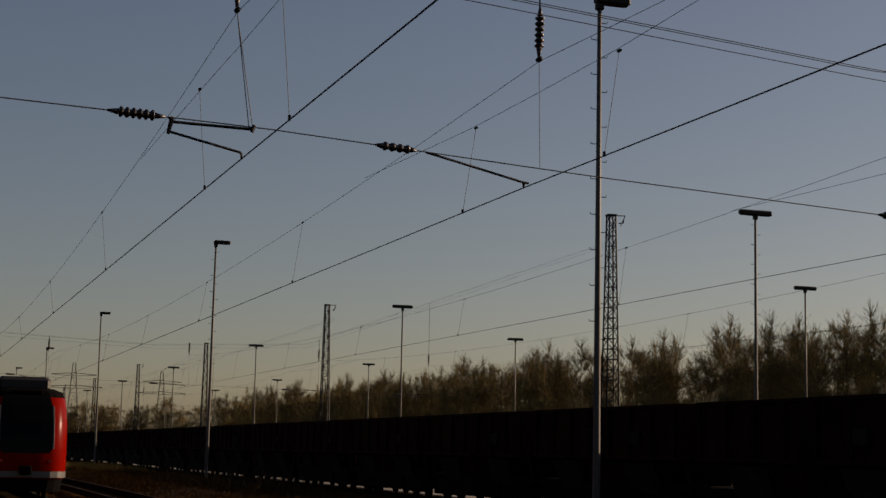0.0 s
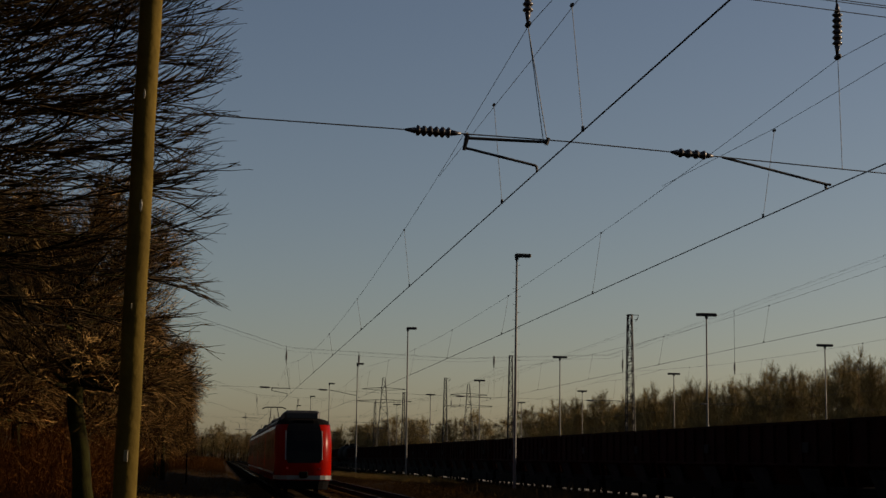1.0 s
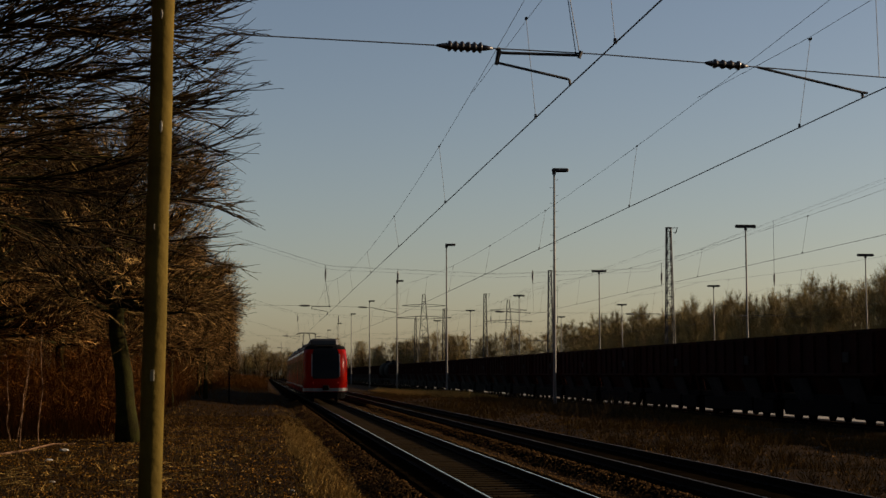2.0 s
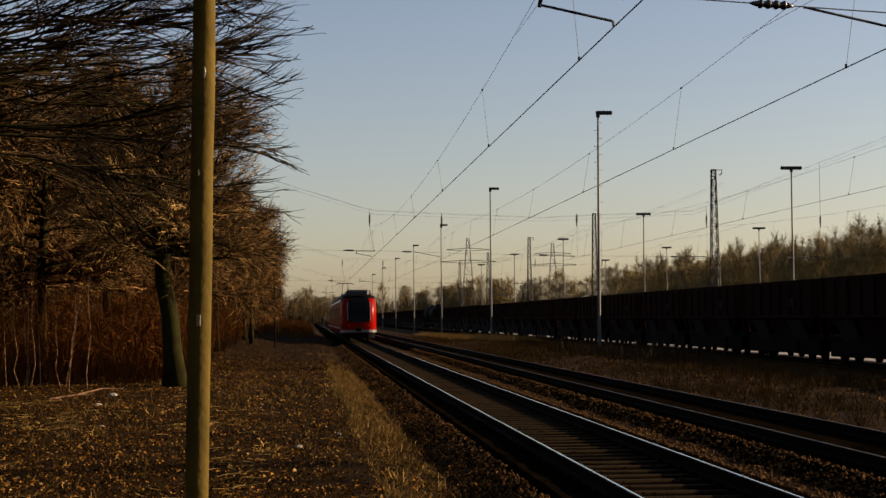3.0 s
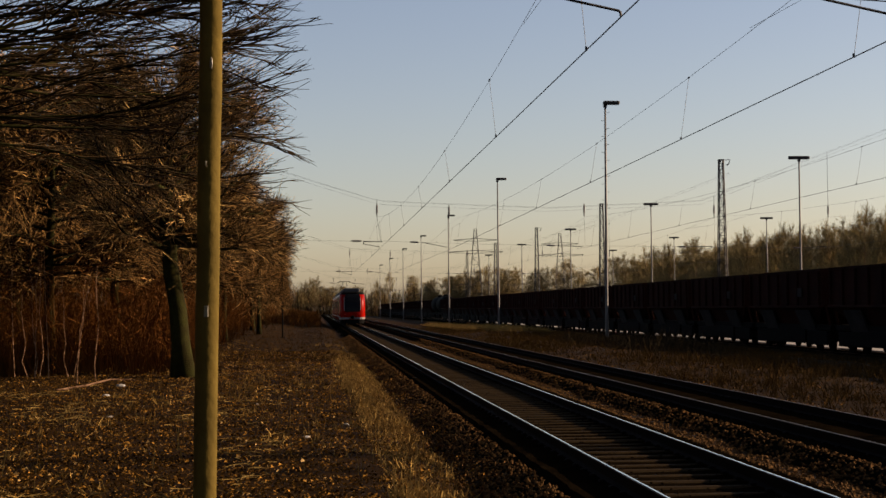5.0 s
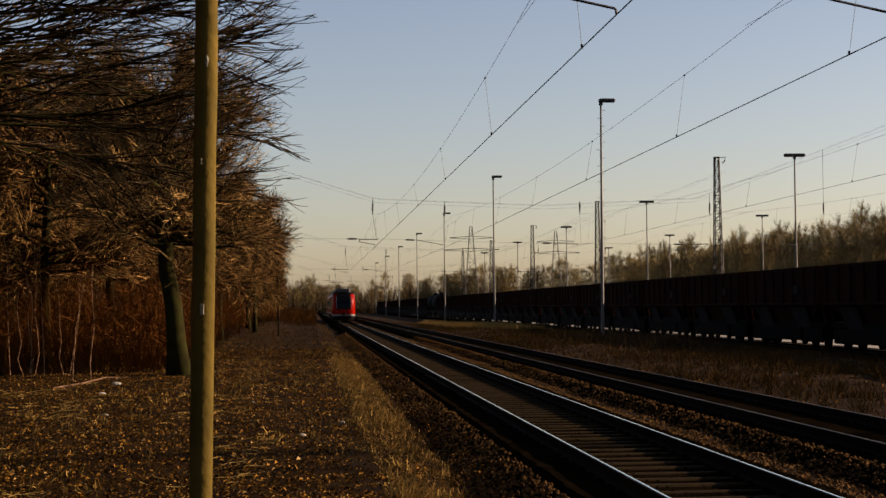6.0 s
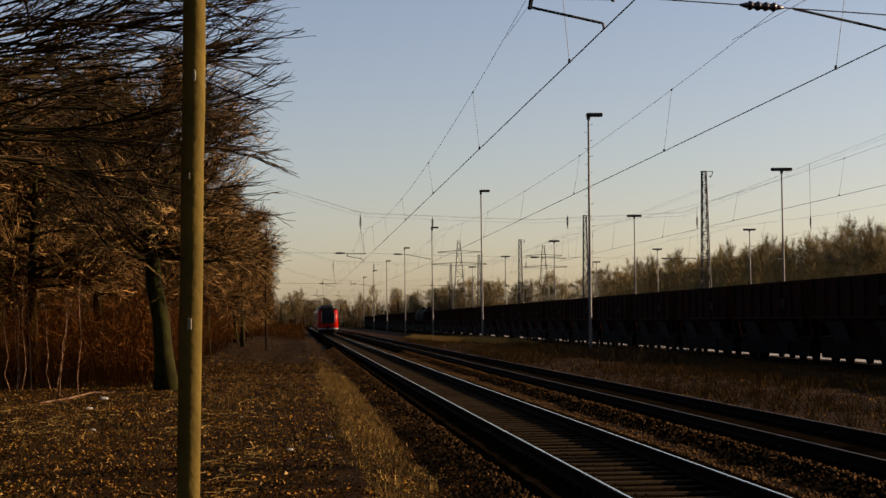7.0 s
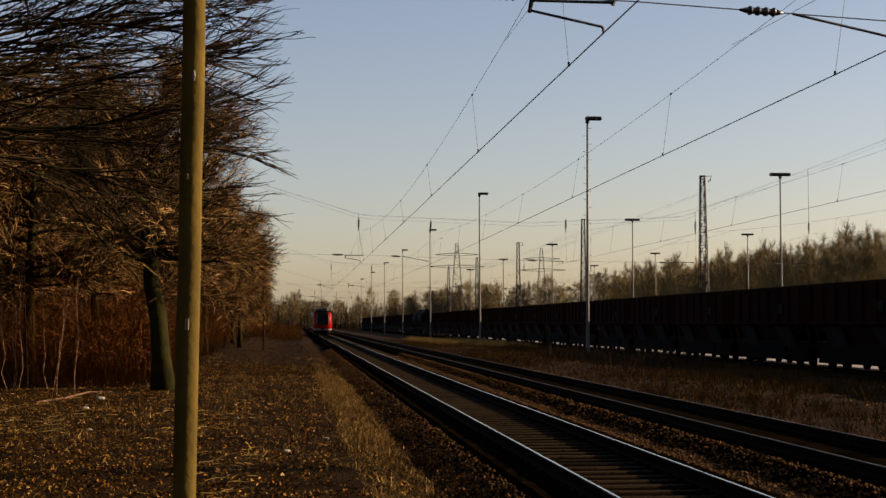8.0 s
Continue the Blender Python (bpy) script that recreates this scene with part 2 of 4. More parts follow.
def build_track(cx, label, head, stones):
    track = thing("railway_track", label, "track", "tracks beside the path", "structure")
    bed = Geo()
    xs = [-2.05, -1.6, -1.3, -0.9, -0.45, 0, 0.45, 0.9, 1.3, 1.6, 2.05]
    mid = -0.174 if head == "shine" else -0.15
    zs = [-0.42, -0.26, -0.145, -0.145, mid, mid, mid, -0.145, -0.145, -0.26, -0.42]
    ys = np.r_[np.arange(-30, 8, 4), np.arange(8, 70, 0.35), np.arange(70, 200, 2), np.arange(200, 1200, 40)]
    v = [(cx + x + 0.05 * noise.noise((x * 3, y * 2, cx)), y, z + 0.014 * noise.noise((x * 5 + cx, y * 4, 1))) for y in ys for x, z in zip(xs, zs)]
    n = len(xs)
    bed.add(v, [(j * n + i, j * n + i + 1, j * n + n + i + 1, j * n + n + i) for j in range(len(ys) - 1) for i in range(n - 1)])
    part("ballast_bed", bed, M["gravel"], track, "dark oily ballast, its black also serving as rail shade")
    for s in (-0.7525, 0.7525):
        rail = part("rail", rail_geo(cx + s, -30, 1200), M["rust"], track, "steel rail with rusty web")
        part("rail_head", head_geo(cx + s, -30, 1200), M[head], rail, "worn running surface")
    one = Geo().loft([[(-1.3, -w, z), (1.3, -w, z), (1.3, w, z), (-1.3, w, z)] for w, z in ((0.14, -0.26), (0.12, -0.19), (0.055, -0.158))]).mesh("sleeper", M["sleeper"])
    clip = Geo().box(-0.06, 0.06, -0.08, 0.08, -0.16, -0.11, 0.02).mesh("rail_clip", M["rust"])
    for k in range(300):
        y = 10.2 + 0.6 * k
        s = part("sleeper", one, None, track)
        s.location = (cx, y, random.uniform(-0.006, 0.006))
        s.rotation_euler = (0, 0, random.uniform(-0.008, 0.008))
    far = Geo()
    for k in range(500):
        y = 190.2 + 0.6 * k
        far.box(cx - 1.3, cx + 1.3, y - 0.08, y + 0.08, -0.24, -0.158)
    tagged(part("far_sleepers", far, M["sleeper"], track), kind="stuff")
    fast = Geo()
    for k in range(110):
        y = 10.2 + 0.6 * k
        for s in (-0.7525, 0.7525):
            for o in (-0.11, 0.11):
                fast.box(cx + s + o - 0.035, cx + s + o + 0.035, y - 0.06, y + 0.06, -0.16, -0.125, 0.012)
    tagged(part("rail_fastenings", fast, M["rust"], track), kind="stuff")
    return track


def stones(name, label, count, xr, yr, zf, size, material, seed):
    """Loose stones as low irregular lumps, one object of stuff."""
    rng = np.random.default_rng(seed)
    g = Geo()
    u = rng.random(count)
    ys = yr[0] + (yr[1] - yr[0]) * u ** 1.6
    xs = rng.uniform(xr[0], xr[1], count)
    base = np.array([(1, 0, 0), (0, 1, 0), (-1, 0, 0), (0, -1, 0), (0, 0, 0.8), (0, 0, -0.6)], float)
    faces = [(0, 1, 4), (1, 2, 4), (2, 3, 4), (3, 0, 4), (1, 0, 5), (2, 1, 5), (3, 2, 5), (0, 3, 5)]
    for x, y in zip(xs, ys):
        r = size * rng.uniform(0.6, 1.5)
        a = rng.uniform(0, math.pi)
        v = base * rng.uniform(0.6, 1.3, (6, 3)) * r
        c, s = math.cos(a), math.sin(a)
        v = v @ np.array([(c, s, 0), (-s, c, 0), (0, 0, 1)])
        g.add(v + (x, y, zf(x, y) + 0.2 * r), faces)
    return single(name, g, material, label, "stones", kind="stuff")


def bed_z(x, y):
    """Height of the ballast surface, or of the ground where there is none."""
    return max(ground_z(x, y), *(float(np.interp(abs(x - c), [0, 0.9, 1.3, 1.6, 2.05, 2.06], [-0.174, -0.145, -0.145, -0.26, -0.42, -9])) for c in TRACKS))


# ---- overhead line ----
def disc_insulator(length, discs=6, r=0.07):
    """A ribbed rod insulator along x, centred."""
    g = Geo()
    h = length / 2
    xs, rs = [-h, -h * 0.62], [0.016, 0.018]
    for k in range(discs):
        c = -h * 0.55 + h * 1.1 * k / (discs - 1)
        w = h * 0.55 / discs
        xs += [c - w, c - w * 0.3, c + w * 0.3, c + w]
        rs += [0.042, r, r, 0.042]
    xs += [h * 0.62, h]
    rs += [0.018, 0.016]
    order = np.argsort(xs, kind="stable")
    return g.tube([(xs[i], 0, 0) for i in order], [rs[i] for i in order], 10)


INS_BIG = disc_insulator(0.75).mesh("insulator", M["insulator"], True)
INS_SMALL = disc_insulator(0.62, 4, 0.062).mesh("insulator", M["insulator"], True)


def sag_line(a, b, sag, n=24):
    a, b = np.array(a, float), np.array(b, float)
    s = np.linspace(0, 1, n)[:, None]
    p = a + (b - a) * s
    p[:, 2:] -= 4 * sag * s * (1 - s)
    return p


SPAN = 79.0
SPANS = [20.5 + SPAN * k for k in range(-1, 7)]
SKEW = 0.135


def span_y(y0, x):
    return y0 + SKEW * (x - 4.0)


def lower_z(x):
    return float(np.interp(x, [-9, 0, 4.3, 9.4, 14.7, 48], [5.99, 5.96, 5.93, 5.76, 5.64, 5.3]))


def upper_z(x):
    return float(np.interp(x, [-9, 4.0, 8.4, 14.7, 25, 48.5], [12.3, 8.38, 8.22, 8.0, 8.5, 17.2]))


LINE_TRACKS = [(3.98, 7.45, -0.13, 6.3), (8.17, 7.35, 0.2, 6.6), (16.9, 7.5, 0.2, 6.6), (25.6, 7.5, 0.2, 6.6), (33.5, 7.5, 0.2, 6.6)]


def build_headspan(y0, thick):
    """A head span: cross wires over all tracks, hanging insulators, and registration arms."""
    hs = thing("head_span", "dark steel cross-span wires with brown porcelain insulators", "overhead line", "head spans over the tracks")
    xs = np.unique(np.r_[np.linspace(-9.0, 20, 40), np.linspace(20, 48.4, 24)])
    part("lower_cross_wire", Geo().tube([(x, span_y(y0, x), lower_z(x)) for x in xs], thick, 5), M["wire"], hs)
    for dy, dz in ((0.0, 0.0), (0.3, 0.07), (-0.1, -0.2)):
        part("upper_cross_wire", Geo().tube([(x, span_y(y0, x) + dy, upper_z(x) + dz) for x in xs], thick * 0.8, 5), M["wire"], hs)
    for n, (tx, mz, mo, _) in enumerate(LINE_TRACKS):
        y, mx = span_y(y0, tx), tx + mo
        hang = part("hanging_insulator", INS_BIG, None, hs)
        hang.matrix_basis = Matrix.Translation((mx, y, mz + 0.43)) @ pose(0, 0, 0, 0, -89, 0)
        part("clamp", Geo().tube([(mx, y - 0.07, mz + 0.02), (mx, y - 0.05, mz + 0.03), (mx, y + 0.05, mz + 0.03), (mx, y + 0.07, mz + 0.02)], [0.02, 0.04, 0.04, 0.02], 6), M["darksteel"], hs)
        part("hanger_link", Geo().tube([(mx, y, mz + 0.79), (mx, y, upper_z(mx) + 0.06)], 0.012, 5), M["wire"], hs)
        lz = lower_z(tx)
        arm = Geo()
        if n == 0:
            ins, ix = part("cross_insulator", INS_BIG, None, hs), 2.57
            arm.tube([(tx - 0.97, y - 0.1, lz + 0.02), (tx - 0.95, y - 0.1, lz - 0.02), (tx - 0.99, y - 0.1, lz - 0.2)], [0.035, 0.035, 0.025], 6)
            arm.tube([(tx - 0.97, y - 0.05, lz - 0.03), (tx + 0.14, y, lz - 0.035)], 0.021, 6)
            arm.tube([(tx - 0.98, y - 0.1, lz - 0.17), (tx - 0.03, y, 5.58), (tx - 0.01, y, 5.565), (tx + 0.0, y, 5.5)], 0.018, 6)
            arm.tube([(tx + 0.12, y, lz - 0.07), (tx + 0.15, y, lz + 0.02)], 0.027, 6)
            for ex in (0.08, 0.13):
                part("suspension_wire", Geo().tube([(mx, y, mz), (tx + ex, y, lz - 0.02)], 0.006, 4), M["wire"], hs)
        else:
            ins, ix = part("cross_insulator", INS_SMALL, None, hs), tx - 2.0
            arm.tube([(tx - 1.55, y - 0.2, lower_z(tx - 1.55)), (tx - 0.02, y, 5.57), (tx + 0.06, y, 5.56)], 0.018, 6)
            arm.tube([(tx - 0.02, y, 5.58), (tx - 0.01, y, 5.5)], 0.02, 6)
            part("suspension_wire", Geo().tube([(mx, y, mz), (mx + 0.03, y, lower_z(mx))], 0.005, 4), M["wire"], hs)
        slope = math.degrees(math.atan(lower_z(ix - 0.5) - lower_z(ix + 0.5)))
        ins.matrix_basis = Matrix.Translation((ix, span_y(y0, ix), lower_z(ix))) @ pose(0, 0, 0, 0, slope, 7.7)
        part("registration_arm", arm, M["darksteel"], hs)
    return hs


DROPPERS = (2.7, 14.6, 27.0, 39.5, 52.0, 64.4, 76.3)


def build_overhead_line(tx, mz, mo, mid, sway, reach, label):
    """Contact wire, sagging messenger wire, stitch wires at the supports and droppers over one track."""
    oh = thing("overhead_line", label, "overhead line", "overhead lines along the tracks")
    near = tx < 10
    ys = [span_y(y, tx) for y in SPANS][:reach]

    def contact_x(y):
        return float(np.interp(y, ys, [tx + (sway if k % 2 == 0 else 0.0) for k in range(len(ys))]))

    def messenger_z(y):
        s = ((y - ys[0]) % SPAN) / SPAN
        return mz - 4 * (mz - mid) * s * (1 - s)

    part("contact_wire", Geo().tube([(contact_x(y), y, 5.5) for y in ys], 0.0095 if near else 0.007, 5), M["wire"], oh)
    fine = np.arange(ys[0], ys[-1], SPAN / 32)
    part("messenger_wire", Geo().tube([(contact_x(y) + mo, y, messenger_z(y)) for y in fine], 0.0045 if near else 0.0045, 5), M["wire"], oh)
    for y in ys[1:]:
        st = [(-9.0, messenger_z(y - 9.0)), (-2.7, mz - 0.47), (0, mz - 0.48), (2.7, mz - 0.47), (9.0, messenger_z(y + 9.0))]
        part("stitch_wire", Geo().tube([(contact_x(y) + mo * 0.8, y + d, z) for d, z in st], 0.0045, 4), M["wire"], oh)
    for a in ys[:-1]:
        for o in DROPPERS:
            y = a + o
            x = contact_x(y)
            z = mz - 0.47 if o < 5 or o > 74 else messenger_z(y)
            d = Geo().tube([(x + mo, y, z), (x, y, 5.5)], 0.004, 4)
            d.tube([(x, y, 5.49), (x, y, 5.555)], 0.02, 5)
            d.tube([(x + mo, y - 0.04, z), (x + mo, y + 0.04, z)], 0.022, 5)
            part("dropper", d, M["wire"], oh)
    return oh


def lattice_geo(h, w0, w1, panels):
    """Four corner angles with zigzag lacing on each face."""
    g = Geo()
    def wid(z):
        return (w0 + (w1 - w0) * z / h) / 2
    for sx, sy in ((1, 1), (1, -1), (-1, 1), (-1, -1)):
        g.tube([(sx * wid(0), sy * wid(0), 0), (sx * wid(h), sy * wid(h), h)], 0.065, 4)
    zs = [h * k / panels for k in range(panels + 1)]
    for k in range(panels):
        a, b = zs[k], zs[k + 1]
        s = 1 if k % 2 else -1
        for ax in (0, 1):
            for side in (1, -1):
                p = [(s * wid(a), side * wid(a)), (-s * wid(b), side * wid(b))]
                q = [(x, y, z) if ax == 0 else (y, x, z) for (x, y), z in zip(p, (a, b))]
                g.tube(q, 0.034, 4)
                e = [(-wid(b), side * wid(b), b), (wid(b), side * wid(b), b)]
                g.tube(e if ax == 0 else [(y, x, z) for x, y, z in e], 0.03, 4)
    return g


def build_mast(x, y, top):
    mast = thing("lattice_mast", "tall dark steel lattice mast of the overhead line", "mast", "lattice masts in the yard", at=pose(x, y, -0.4))
    h = top + 0.4
    part("lattice", lattice_geo(h, 1.15, 0.5, 26), M["darksteel"], mast)
    part("footing", Geo().box(-0.8, 0.8, -0.8, 0.8, -0.3, 0.35, 0.05), M["footing"], mast, "dark concrete footing")
    arm = Geo().box(-0.35, 0.35, -0.3, 0.3, h - 0.05, h + 0.1, 0.03)
    arm.tube([(0.2, 0, h), (1.1, 0, h + 0.05), (0.95, 0, h - 0.5), (0.6, 0, h - 0.55)], 0.045, 5)
    arm.tube([(1.1, 0, h + 0.05), (0.75, 0, h - 0.75)], 0.03, 5)
    part("top_bracket", arm, M["darksteel"], mast)
    return mast


# ---- lamp posts ----
def build_lamp(x, y, z0, top, tee, steps, lean=0.0):
    kind = "tall grey steel yard lamp with a double crosswise head" if tee else "tall grey steel yard lamp with a side-mounted flat head"
    lamp = thing("yard_lamp", kind, "lamp post", "yard lamps in rows", at=pose(x, y, z0, 0, lean, 0))
    h = top - z0
    part("pole", Geo().tube([(0, 0, 0), (0, 0, 0.05), (0, 0, h * 0.5), (0, 0, h)], [0.125, 0.12, 0.09, 0.065], 10), M["galv"], lamp, smooth=True)
    hd = Geo()
    if tee:
        hd.box(-0.98, 0.98, -0.18, 0.18, h - 0.08, h + 0.22, 0.06)
        hd.box(-0.12, 0.12, -0.12, 0.12, h - 0.3, h + 0.05, 0.03)
    else:
        hd.box(-0.14, 1.0, -0.2, 0.2, h - 0.1, h + 0.16, 0.06)
        hd.box(-0.12, 0.12, -0.12, 0.12, h - 0.3, h + 0.02, 0.03)
    part("lamp_head", hd, M["darksteel"], lamp, "flat dark lamp housing")
    if steps:
        for k in range(int((h - 3) / 0.55)):
            s = 1 if k % 2 else -1
            z = 3 + 0.55 * k
            part("climbing_step", Geo().tube([(s * 0.08, 0, z), (s * 0.26, 0, z), (s * 0.27, 0, z + 0.06)], 0.014, 5), M["darksteel"], lamp)
    return lamp


# ---- regional train ----
def section(w, z0, zr, top, n=6):
    """Half-rounded car body outline, w half width."""
    pts = [(-w * 0.93, z0), (w * 0.93, z0), (w, z0 + 0.35), (w, 1.9), (w * 0.97, zr)]
    for k in range(1, n + 1):
        a = math.pi * k / (n + 1)
        pts.append((w * 0.93 * math.cos(a), zr + (top - zr) * math.sin(a) ** 0.8))
    pts += [(-w * 0.97, zr), (-w, 1.9), (-w, z0 + 0.35)]
    return pts


def build_train():
    """Four-car red unit; origin on the rail level under its rear end, pointing along +y."""
    train = thing("regional_train", "red electric multiple unit with dark rear window and roof gear", "train")
    for c in range(4):
        y0 = 0.0 if c == 0 else 17.6 * c + 0.3
        y1 = 17.6 * (c + 1) - 0.3
        g = Geo()
        full = section(1.4, 0.55, 3.1, 3.62)
        rings = [[(x, 1.5 if c == 0 else y0, z) for x, z in full]]
        rings.append([(x, y1, z) for x, z in full])
        g.loft([r[::-1] for r in rings])
        car = part("car_body", g, M["red"], train, "glossy red car body")
        for s in (-1, 1):
            for k in range(5 if c else 4):
                yb = y0 + (2.2 if c else 4.0) + 3.0 * k
                part("side_window", Geo().box(s * 1.395 - 0.012, s * 1.395 + 0.012, yb, yb + 2.3, 1.75, 2.65), M["glass"], car, "dark side window")
            part("stripe", Geo().box(s * 1.40 - 0.01, s * 1.40 + 0.01, y0 + 1.8, y1, 0.92, 1.02), M["white"], car, "thin white side stripe")
        part("underframe", Geo().box(-1.15, 1.15, y0 + 0.8, y1, 0.28, 0.6, 0.05), M["black"], car)
        part("roof_pod", Geo().box(-0.92, 0.82, y0 + (1.3 if c == 0 else 3), y0 + 6.2, 3.5, 4.0, 0.12), M["grey"], car, "grey roof equipment")
        part("roof_pod", Geo().box(-0.9, 0.9, y0 + 9, y0 + 15, 3.5, 3.9, 0.1), M["grey"], car, "grey roof equipment")
        # white tubes draw the sky's reflection along the roof edges
        for s in (-1, 1):
            part("roof_edge_sheen", Geo().tube([(s * 1.22, y0 + 1.6, 3.44), (s * 1.22, y1, 3.44)], 0.06, 6), M["white"], car, "white roof-edge strip in place of reflected sky")
        for yb in ((2.6, 15.2) if c == 0 else (17.6 * c + 0.0,)):
            for s in (-0.75, 0.75):
                for o in (-1.0, 1.0):
                    w = Geo().tube([(s - 0.06, yb + o, 0.42), (s - 0.05, yb + o, 0.42), (s + 0.05, yb + o, 0.42), (s + 0.06, yb + o, 0.42)], [0.3, 0.42, 0.42, 0.3], 16)
                    part("wheel", w, M["black"], train)
        if c:
            part("gangway", Geo().box(-0.9, 0.9, y0 - 0.7, y0 + 0.1, 0.7, 3.2, 0.08), M["black"], train, "black folded gangway")
    # rear end: raked nose with swept corners
    layers = [(0.62, 0.06, 0.97), (0.9, 0.02, 1.0), (1.5, 0.0, 1.0), (2.0, 0.05, 1.0), (2.5, 0.18, 1.0), (3.0, 0.42, 0.98), (3.3, 0.62, 0.95), (3.5, 0.85, 0.85), (3.6, 1.15, 0.65)]

    def plan(o, k, xs=((-1.4, 1.5), (-1.4, 1.1), (-1.36, 0.7), (-1.24, 0.36), (-1.05, 0.14), (-0.8, 0.02), (0.8, 0.02), (1.05, 0.14), (1.24, 0.36), (1.36, 0.7), (1.4, 1.1), (1.4, 1.5))):
        return [(x * k, min(1.52, y + o), 0) for x, y in xs]

    cap = Geo().loft([[(x * 1.004, y - 0.006, z) for x, y, _ in plan(o, k)] for z, o, k in layers[-3:]])
    part("nose_cap", cap, M["black"], train, "black roof edge over the windscreen")
    nose = Geo().loft([[(x, y, z) for x, y, _ in plan(o, k)] for z, o, k in layers])
    part("nose", nose, M["red"], train, "glossy red raked rear end", True)
    front = ((-0.84, 0.025), (-0.5, 0.01), (0.5, 0.01), (0.84, 0.025), (0.84, 0.2), (-0.84, 0.2))
    rings = []
    for z, o, k in ((1.45, 0.0, 0.9), (1.6, 0.01, 1.0), (2.0, 0.05, 1.0), (2.5, 0.18, 1.0), (3.0, 0.42, 0.98), (3.25, 0.585, 0.93), (3.35, 0.675, 0.8)):
        rings.append([(x * k, y + o - (0.02 if y < 0.15 else 0.0), z) for x, y in front])
    part("rear_window", Geo().loft(rings), M["glass"], train, "large dark windscreen")
    # window trim painted white to draw the glint along its edge
    for s in (-1, 1):
        part("window_trim_glint", Geo().tube([(s * 0.87, 0.035, 1.6), (s * 0.87, 0.085, 2.0), (s * 0.87, 0.215, 2.5), (s * 0.86, 0.455, 3.0)], 0.034, 5), M["white"], train, "pale window trim, whitened as an edge glint")
    part("skirt", Geo().loft([[(x * 1.004, y - 0.01, z) for x, y, _ in plan(0.02, 1.0)] for z in (0.66, 0.86)]), M["white"], train, "white band above the coupler")
    part("plough", Geo().loft([[(x * k, y + 0.08, z) for x, y, _ in plan(0.0, 1.0)] for k, z in ((0.88, 0.2), (0.95, 0.66))]), M["black"], train)
    part("coupler", Geo().box(-0.2, 0.2, -0.35, 0.3, 0.75, 1.05, 0.05), M["black"], train)
    for s in (-1, 1):
        part("tail_lamp", Geo().tube([(s * 0.78, -0.0, 1.2), (s * 0.78, 0.12, 1.2)], 0.06, 10), lamp_red, train, "red tail lamp glass")
    part("destination_display", Geo().box(-0.5, 0.5, 0.72, 1.0, 3.38, 3.52, 0.02), M["black"], train)
    # pantograph with its rods and pan
    p = Geo()
    for s in (-0.4, 0.4):
        p.tube([(s, 45.6, 4.0), (s * 0.8, 44.2, 4.7), (s * 0.6, 45.4, 5.42)], 0.035, 5)
    p.tube([(-0.9, 45.3, 5.34), (-0.6, 45.35, 5.46), (0.6, 45.35, 5.46), (0.9, 45.3, 5.34)], 0.04, 5)
    p.tube([(-0.9, 45.6, 5.34), (-0.6, 45.6, 5.46), (0.6, 45.6, 5.46), (0.9, 45.6, 5.34)], 0.04, 5)
    p.box(-0.6, 0.6, 44.6, 46.2, 3.86, 4.02, 0.04)
    part("pantograph", p, M["darksteel"], train, "raised pantograph")
    return train


